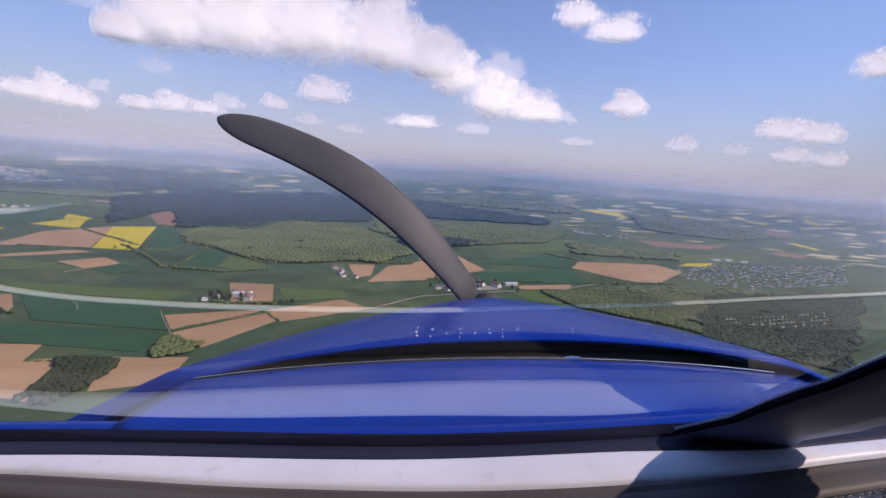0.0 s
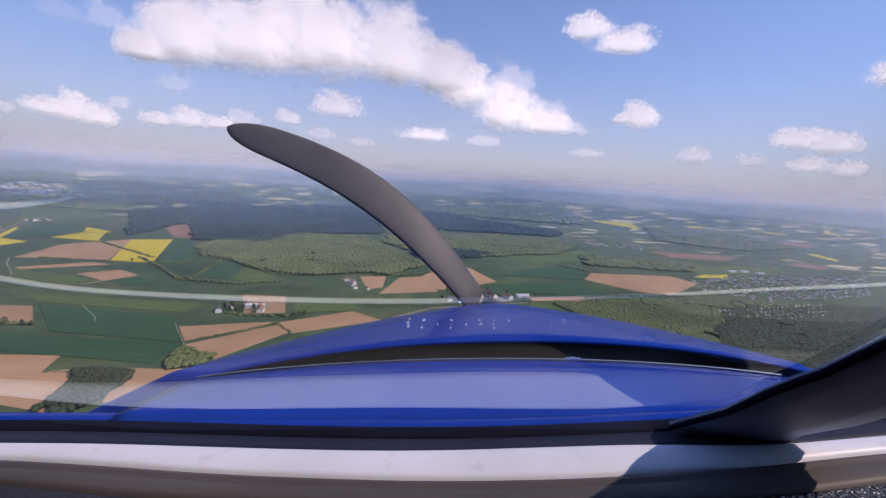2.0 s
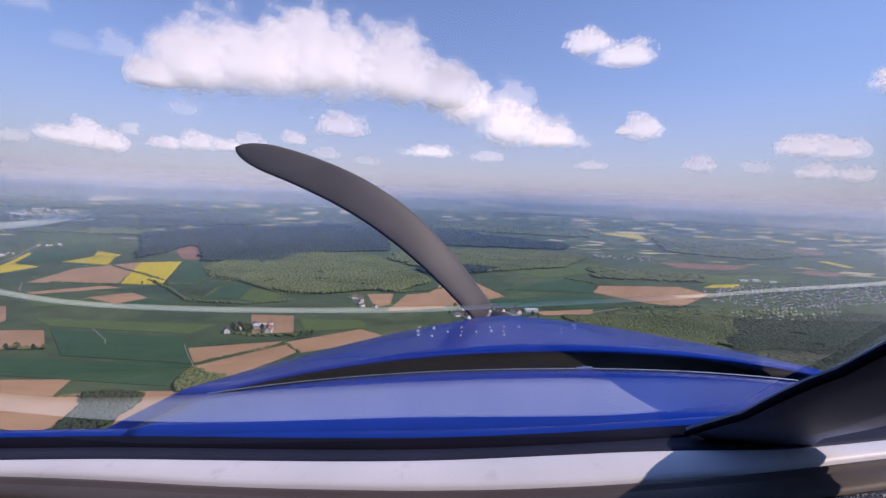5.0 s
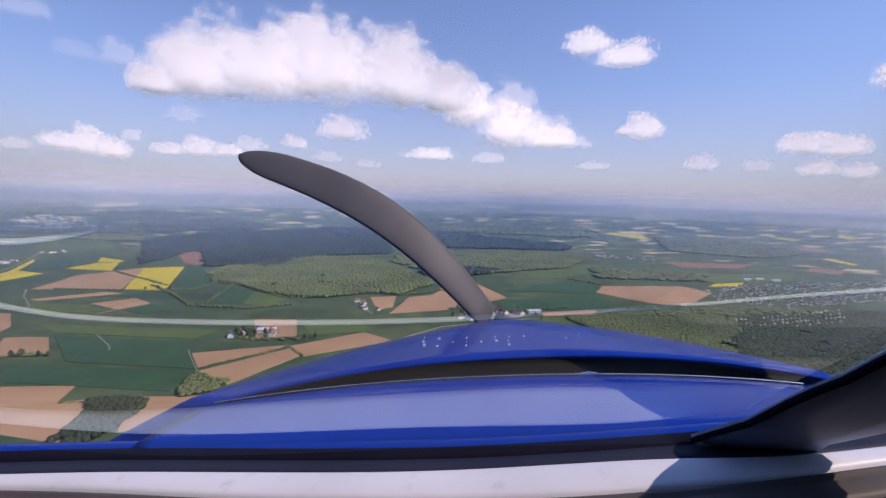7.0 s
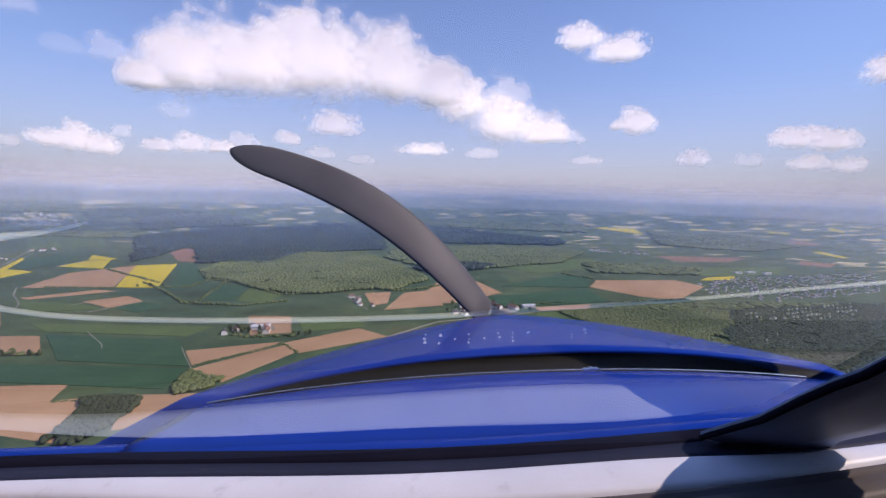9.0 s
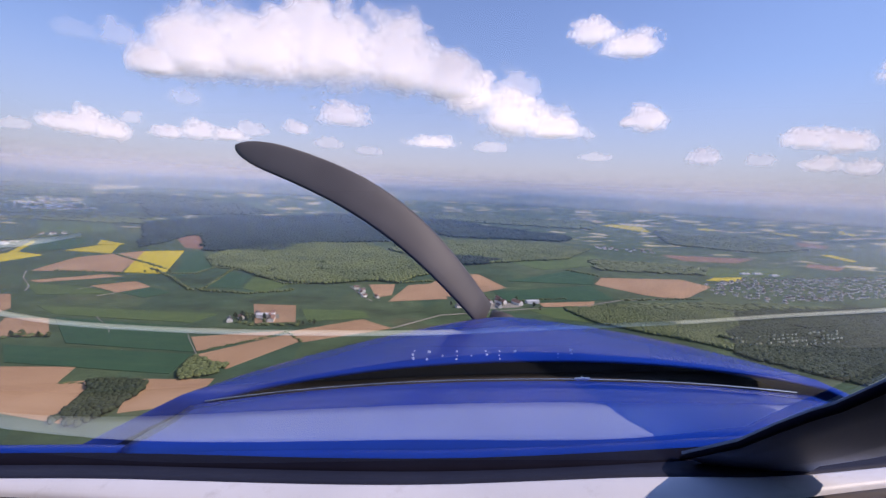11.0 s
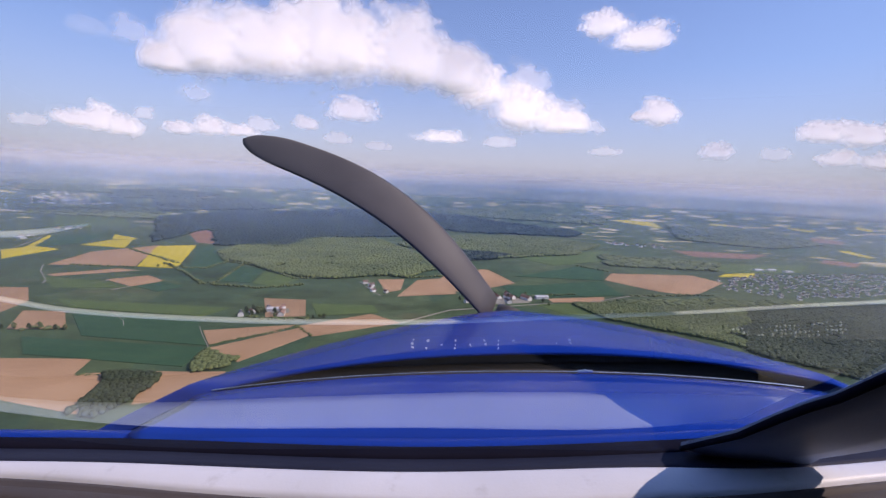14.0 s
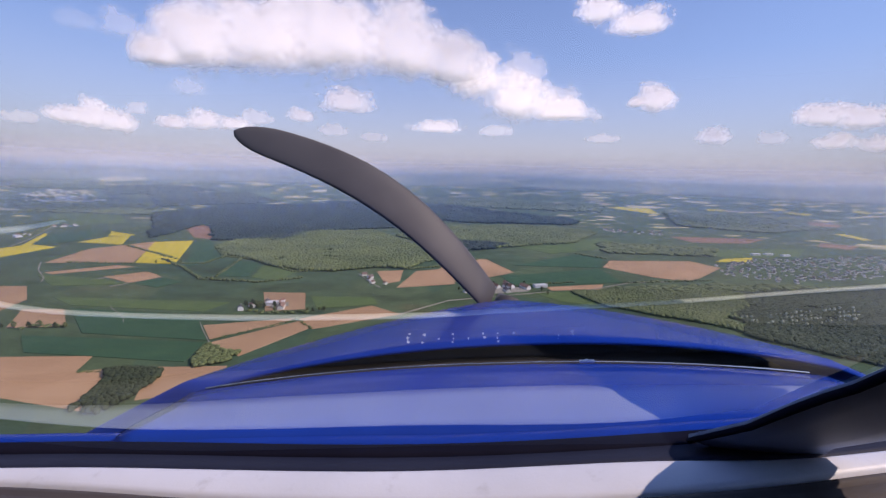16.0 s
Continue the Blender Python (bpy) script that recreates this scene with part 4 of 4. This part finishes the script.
def cowl_point(u, s):
    """The cowling's skin: u runs from flank to flank, s from the aft lip (0) over the crest (1) down to the nose."""
    crest = 0.96 + 0.66 * max(0.0, 1 - abs(u) ** 1.7)
    y = 0.93 + s * (crest - 0.93)
    side = 0.758 * u
    fold = 0.13 * max(0.0, abs(u) - 1.0)
    aft = 0.3634 + 0.0903 * abs(u) ** 2.2 + fold
    top = 0.271 + 0.235 * abs(side) ** 1.35 + fold
    fall = top + (aft - top) * (1 - s) ** 2
    return ((0.172 - 0.032 * min(s, 1.0) + side) * y, y, -fall * y)


def build_nose():
    # panel between windscreen and air outlet
    rows = [crown_row(0.13, 0.556, 0.56, -0.380, -0.006), crown_row(0.13, 0.557, 0.56, -0.316, -0.006), crown_row(0.13, 0.60, 0.572, -0.322, 0.000), crown_row(0.13, 0.66, 0.590, -0.331, 0.010), crown_row(0.13, 0.72, 0.608, -0.340, 0.022), crown_row(0.13, 0.80, 0.632, -0.350, 0.035), crown_row(0.13, 0.86, 0.650, -0.358, 0.043),
            crown_row(0.13, 0.868, 0.646, -0.362, 0.043)]
    part("scuttle_panel", sheet(bmesh.new(), rows), PAINT, plane, "glossy blue painted metal panel", smooth=True)
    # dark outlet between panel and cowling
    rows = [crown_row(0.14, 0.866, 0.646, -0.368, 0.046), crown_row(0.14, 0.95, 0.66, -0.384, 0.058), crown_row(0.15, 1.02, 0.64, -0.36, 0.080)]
    part("air_outlet", sheet(bmesh.new(), rows), RECESS, plane, "dark brown-black air outlet slot", smooth=True)
    # cowling with a rolled aft lip
    rows = []
    for s in (-2, -1) + tuple(k / 10 for k in range(19)):
        row = [Vector(cowl_point(k / 22, max(0.0, s))) for k in range(-30, 31)]
        if s < 0:
            row = [p + Vector((0, 0.004, -0.010) if s == -2 else (0, -0.004, -0.004)) for p in row]
        for end in (0, -1):
            for k in range(1, 5):
                p = (row[0] if end == 0 else row[-1]) + Vector((-0.06 if end else 0.06, 0, -0.09))
                row.insert(0, p) if end == 0 else row.append(p)
        rows.append([tuple(p) for p in row])
    rows.append([(x * 0.85 + 0.03, y + 0.01, z - 0.30) for x, y, z in rows[-1]])
    part("cowling", sheet(bmesh.new(), rows), PAINT, plane, "glossy blue engine cowling", smooth=True)
    # bright worn lips along both edges of the outlet
    bm = bmesh.new()
    tube(bm, [(0.13 + 0.655 * u, 0.871, -0.3585 - 0.043 * abs(u) ** 2.2 - 0.007 * u) for u in (i / 20 for i in range(-19, 20))], 0.0013, 6)
    part("edge_seal", bm, CHROME, plane, "thin bright worn metal edge")


build_nose()


def build_propeller():
    hub = bmesh.new()
    bmesh.ops.create_cone(hub, segments=24, radius1=0.075, radius2=0.02, depth=0.26, cap_ends=True, matrix=Matrix.Translation((0.27, 1.97, -0.56)) @ Euler((radians(-90), 0, 0)).to_matrix().to_4x4())
    prop = part("propeller", hub, BLADE, plane, "dark composite propeller at rest", smooth=True)
    for turn in (0, 180):
        bm = bmesh.new()
        rows = []
        for k in range(25):
            s = 1 - (1 - k / 24) ** 1.5
            r = 0.08 + 1.31 * s
            chord = (0.037 + 0.054 * math.sin(math.pi * min(1, 0.25 + 0.62 * s))) * math.sqrt(max(0.012, 1 - max(0.0, (s - 0.86) / 0.14) ** 2.2))
            twist = radians(48 - 34 * s)
            bow = 0.125 * math.sin(math.pi * s)
            ring = []
            for q in range(12):
                a = 2 * math.pi * q / 12
                cx, cy = chord * math.cos(a), 0.014 * (1 - 0.6 * s) * math.sin(a)
                ring.append(Vector((cx * math.cos(twist) - cy * math.sin(twist) + bow, cx * math.sin(twist) + cy * math.cos(twist), r)))
            rows.append(ring + [ring[0]])
        sheet(bm, rows)
        bmesh.ops.remove_doubles(bm, verts=bm.verts, dist=1e-5)
        bmesh.ops.holes_fill(bm, edges=[e for e in bm.edges if e.is_boundary])
        bmesh.ops.recalc_face_normals(bm, faces=bm.faces)
        bmesh.ops.transform(bm, verts=bm.verts, matrix=Matrix.Translation((0.27, 1.90, -0.56)) @ Matrix.Rotation(radians(-54 + turn), 4, "Y"))
        part("blade", bm, BLADE, prop, smooth=True)


build_propeller()


def build_cockpit():
    # windscreen, leaning far back over the dashboard
    bm = bmesh.new()
    rows = []
    for z in (-0.318 + 0.04 * k for k in range(16)):
        rise = z + 0.31
        rows.append([(0.134 + 1.3 * u, 0.5103 - 0.912 * rise + 0.294 * rise * rise + 0.142 * u * u, z) for u in (i / 20 - 1 for i in range(41))])
    sheet(bm, rows)
    pane = part("windscreen", bm, GLASS, plane, "clear acrylic windscreen with faint reflections", smooth=True)
    pane.visible_shadow = False
    foot_line = ((-1.1, 0.590), (-0.62, 0.573), (-0.46, 0.568), (-0.30, 0.555), (-0.15, 0.542), (0.0, 0.534), (0.15, 0.536), (0.30, 0.544), (0.7, 0.566), (1.2, 0.60))
    far_edge = ((-1.0, 0.530), (-0.56, 0.511), (-0.42, 0.506), (-0.276, 0.494), (-0.138, 0.483), (-0.015, 0.477), (0.13, 0.480), (0.253, 0.483), (0.392, 0.474), (0.451, 0.479), (0.522, 0.488), (1.3, 0.55))
    near_edge = ((-1.0, 0.515), (-0.54, 0.488), (-0.394, 0.472), (-0.255, 0.452), (-0.128, 0.440), (0.0, 0.431), (0.114, 0.430), (0.194, 0.432), (0.365, 0.444), (0.427, 0.452), (0.494, 0.461), (1.3, 0.53))
    lip_edge = ((-1.0, 0.485), (-0.60, 0.456), (-0.48, 0.445), (-0.30, 0.415), (0.0, 0.390), (0.20, 0.388), (0.315, 0.394), (0.40, 0.402), (0.51, 0.418), (1.3, 0.49))

    def along(line, x):
        return sum(float(np.interp(x + d, [p[0] for p in line], [p[1] for p in line])) for d in (-0.06, -0.03, 0.0, 0.03, 0.06)) / 5

    def shelf(name, mat, profile, label, x0=-0.96, x1=1.28, steps=72):
        """A strip across the cabin; profile is (edge, offset towards the nose, height) from front to back."""
        rows = []
        for line, dy, z in profile:
            rows.append([(x, (along(line, x) if line else 0.0) + dy, z) for x in (x0 + (x1 - x0) * k / steps for k in range(steps + 1))])
        return part(name, sheet(bmesh.new(), rows), mat, plane, label, smooth=True)
    # blue frame and black seal at the windscreen's foot
    shelf("windscreen_frame", PAINT, ((foot_line, 0.030, -0.345), (foot_line, 0.028, -0.322), (foot_line, 0.016, -0.313), (foot_line, 0.002, -0.311), (foot_line, -0.006, -0.3135), (foot_line, -0.008, -0.33)), "blue painted windscreen frame")
    shelf("windscreen_seal", RUBBER, ((foot_line, -0.001, -0.330), (foot_line, -0.002, -0.314), (foot_line, -0.010, -0.3095), (foot_line, -0.022, -0.3105), (foot_line, -0.028, -0.315), (foot_line, -0.028, -0.33)), "black rubber seal")
    # glareshield: navy ledge by the glass, pale band, brown-grey lip, pebbled black top towards the seats
    shelf("dashboard_ledge", DARKDASH, ((foot_line, -0.018, -0.345), (foot_line, -0.020, -0.3155), (far_edge, 0.012, -0.3135), (far_edge, 0.002, -0.3125), (far_edge, 0.0, -0.335)), "dark navy vinyl ledge")
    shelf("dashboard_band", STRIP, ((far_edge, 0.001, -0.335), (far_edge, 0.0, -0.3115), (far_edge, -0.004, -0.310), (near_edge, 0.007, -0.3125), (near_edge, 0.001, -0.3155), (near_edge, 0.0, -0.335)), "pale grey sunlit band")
    shelf("dashboard_lip", DASH, ((near_edge, -0.002, -0.335), (near_edge, -0.0025, -0.3165), (near_edge, -0.006, -0.3135), (near_edge, -0.012, -0.3125), (near_edge, -0.016, -0.3155), (near_edge, -0.019, -0.3135), (lip_edge, 0.008, -0.3145), (lip_edge, 0.002, -0.3165), (lip_edge, 0.0, -0.335)), "ribbed brown-grey vinyl lip")
    shelf("dashboard", PEBBLE, ((lip_edge, -0.001, -0.345), (lip_edge, -0.0015, -0.3185), (lip_edge, -0.006, -0.3165), (lip_edge, -0.03, -0.321), (None, 0.33, -0.334), (None, 0.25, -0.337), (None, 0.15, -0.345), (None, 0.10, -0.36), (None, 0.09, -0.60)), "pebbled black vinyl dashboard top")
    shelf("grip_pad", SPARKLE, ((lip_edge, -0.002, -0.330), (lip_edge, -0.003, -0.3150), (lip_edge, -0.007, -0.3140), (lip_edge, -0.045, -0.3175), (lip_edge, -0.046, -0.335)), "black speckled non-slip pad", 0.27, 1.2, 40)
    # small latch on the panel's edge and a screw by the pillar
    bm = bmesh.new()
    box(bm, 0.281, 0.313, 0.867, 0.876, -0.3635, -0.3595, 0.0015)
    box(bm, 0.294, 0.300, 0.868, 0.875, -0.3605, -0.3575, 0.001)
    part("latch", bm, CHROME, plane, "small bright metal latch")
    bm = bmesh.new()
    bmesh.ops.create_cone(bm, segments=14, radius1=0.006, radius2=0.004, depth=0.003, cap_ends=True, matrix=Matrix.Translation((0.411, 0.60, -0.329)))
    part("screw", bm, CHROME, plane, "small bright screw head")
    # white rails added below the view, placed so the windscreen mirrors pale streaks
    rails = (((-0.90, 0.300, -0.326, 0.0050), (-0.76, 0.318, -0.326, 0.0050), (-0.645, 0.331, -0.326, 0.0048), (-0.555, 0.338, -0.326, 0.0045), (-0.47, 0.3385, -0.326, 0.0042), (-0.307, 0.335, -0.326, 0.0044), (-0.152, 0.331, -0.326, 0.0044), (-0.012, 0.328, -0.326, 0.0042), (0.091, 0.3227, -0.326, 0.0038), (0.2, 0.321, -0.326, 0.0034), (0.325, 0.3206, -0.326, 0.0030), (0.464, 0.319, -0.326, 0.0030), (0.5955, 0.323, -0.326, 0.0034), (0.85, 0.33, -0.326, 0.0034)),
             ((-0.90, 0.240, -0.326, 0.0060), (-0.665, 0.2236, -0.326, 0.0060), (-0.594, 0.2125, -0.326, 0.0050), (-0.525, 0.196, -0.326, 0.0020)))
    for rail in rails:
        bm = bmesh.new()
        path, widths = [], []
        for p, q in zip(rail, rail[1:]):
            for k in range(6):
                path.append(Vector(p[:3]).lerp(Vector(q[:3]), k / 6))
                widths.append(p[3] + (q[3] - p[3]) * k / 6)
        path.append(Vector(rail[-1][:3]))
        widths.append(rail[-1][3])
        for sweep in range(4):
            path[1:-1] = [(a + b * 2 + c) / 4 for a, b, c in zip(path, path[1:], path[2:])]
        tube(bm, path, widths, 14)
        part("trim_rail", bm, RAIL, plane, "unseen white rail, added for its streak in the windscreen", smooth=True)
    # dark plates with bright studs, added out of view so the windscreen mirrors dots
    rnd = random.Random(3)
    stud_mesh = []
    for x0, x1, y0, y1, z, cols, rows in ((0.383, 0.547, 0.345, 0.368, -0.3245, 26, 4), (-0.045, 0.179, 0.352, 0.374, -0.3225, 12, 4)):
        bm = bmesh.new()
        box(bm, x0 - 0.008, x1 + 0.008, y0 - 0.004, y1 + 0.004, z - 0.012, z, 0.002)
        stud_base = part("vent_panel", bm, PEBBLE, plane, "unseen dark plate with bright studs, added for their reflection", smooth=False)
        for i in range(cols):
            for k in range(rows):
                if rnd.random() < 0.62:
                    if not stud_mesh:
                        bm = bmesh.new()
                        bmesh.ops.create_icosphere(bm, subdivisions=2, radius=1.0)
                        stud = link("stud", bm, STUD, stud_base, smooth=True)
                        stud_mesh.append(stud.data)
                    else:
                        stud = new("stud", stud_mesh[0])
                        stud.parent = stud_base
                    size = rnd.uniform(0.0011, 0.0024)
                    stud.location = (x0 + (x1 - x0) * (i + rnd.uniform(0.40, 0.60)) / cols, y0 + (y1 - y0) * (k + rnd.uniform(0.35, 0.65)) / rows, z + 0.001)
                    stud.scale = (size, size, size)
    # windscreen post: a wide slab along the glass, with a rubber bead on its edge
    edge = [(0.304, 0.514, -0.309), (0.3115, 0.490, -0.289), (0.341, 0.465, -0.263), (0.3575, 0.431, -0.224), (0.3706, 0.412, -0.202), (0.3856, 0.398, -0.186), (0.398, 0.375, -0.158), (0.43, 0.31, -0.08), (0.47, 0.20, 0.06), (0.52, 0.08, 0.22)]
    bm = bmesh.new()
    rows = []
    for k, e in enumerate(edge):
        e = Vector(e)
        f = e + Vector((0.135 + 0.4 * max(0.0, e.z + 0.29), -0.012 - 0.012 * (k < 1), -0.012))
        rows.append([e + Vector((0.002, 0.004, 0.006)), e, e.lerp(f, 0.25) + Vector((0, 0, -0.005)), e.lerp(f, 0.7) + Vector((0, 0, -0.005)), f, f + Vector((0, 0.004, 0.006)), e + Vector((0.002, 0.004, 0.006))])
    sheet(bm, rows)
    part("pillar", bm, PILLAR, plane, "charcoal plastic windscreen pillar", smooth=True)
    bm = bmesh.new()
    tube(bm, edge, [0.003, 0.0034, 0.0036] + [0.0042] * 7, 12)
    part("pillar_bead", bm, RUBBER, plane, "black rubber bead", smooth=True)
    # unseen cabin behind the camera, added for dark reflections: flanks, floor and rear bulkhead
    for x in (-1.50, 1.65):
        bm = bmesh.new()
        box(bm, x, x + 0.05, -0.42, 0.52, -1.0, 0.6 if x < 0 else -0.2, 0.01)
        part("side_panel", bm, CABIN, plane)
    bm = bmesh.new()
    box(bm, -1.50, 1.70, -0.47, -0.42, -1.0, 0.30, 0.01)
    part("rear_bulkhead", bm, CABIN, plane, "unseen dark bulkhead, added to keep windscreen reflections dark")
    bm = bmesh.new()
    box(bm, -1.50, 1.70, -0.47, 0.6, -1.05, -1.0, 0.01)
    part("cabin_floor", bm, CABIN, plane)
    # unseen roof panel, added to hold skylight off the dashboard
    bm = bmesh.new()
    box(bm, -1.50, 1.70, -0.47, 0.06, 0.30, 0.34, 0.01)
    part("cabin_roof", bm, CABIN, plane, "unseen dark roof panel, added to hold back skylight")


build_cockpit()
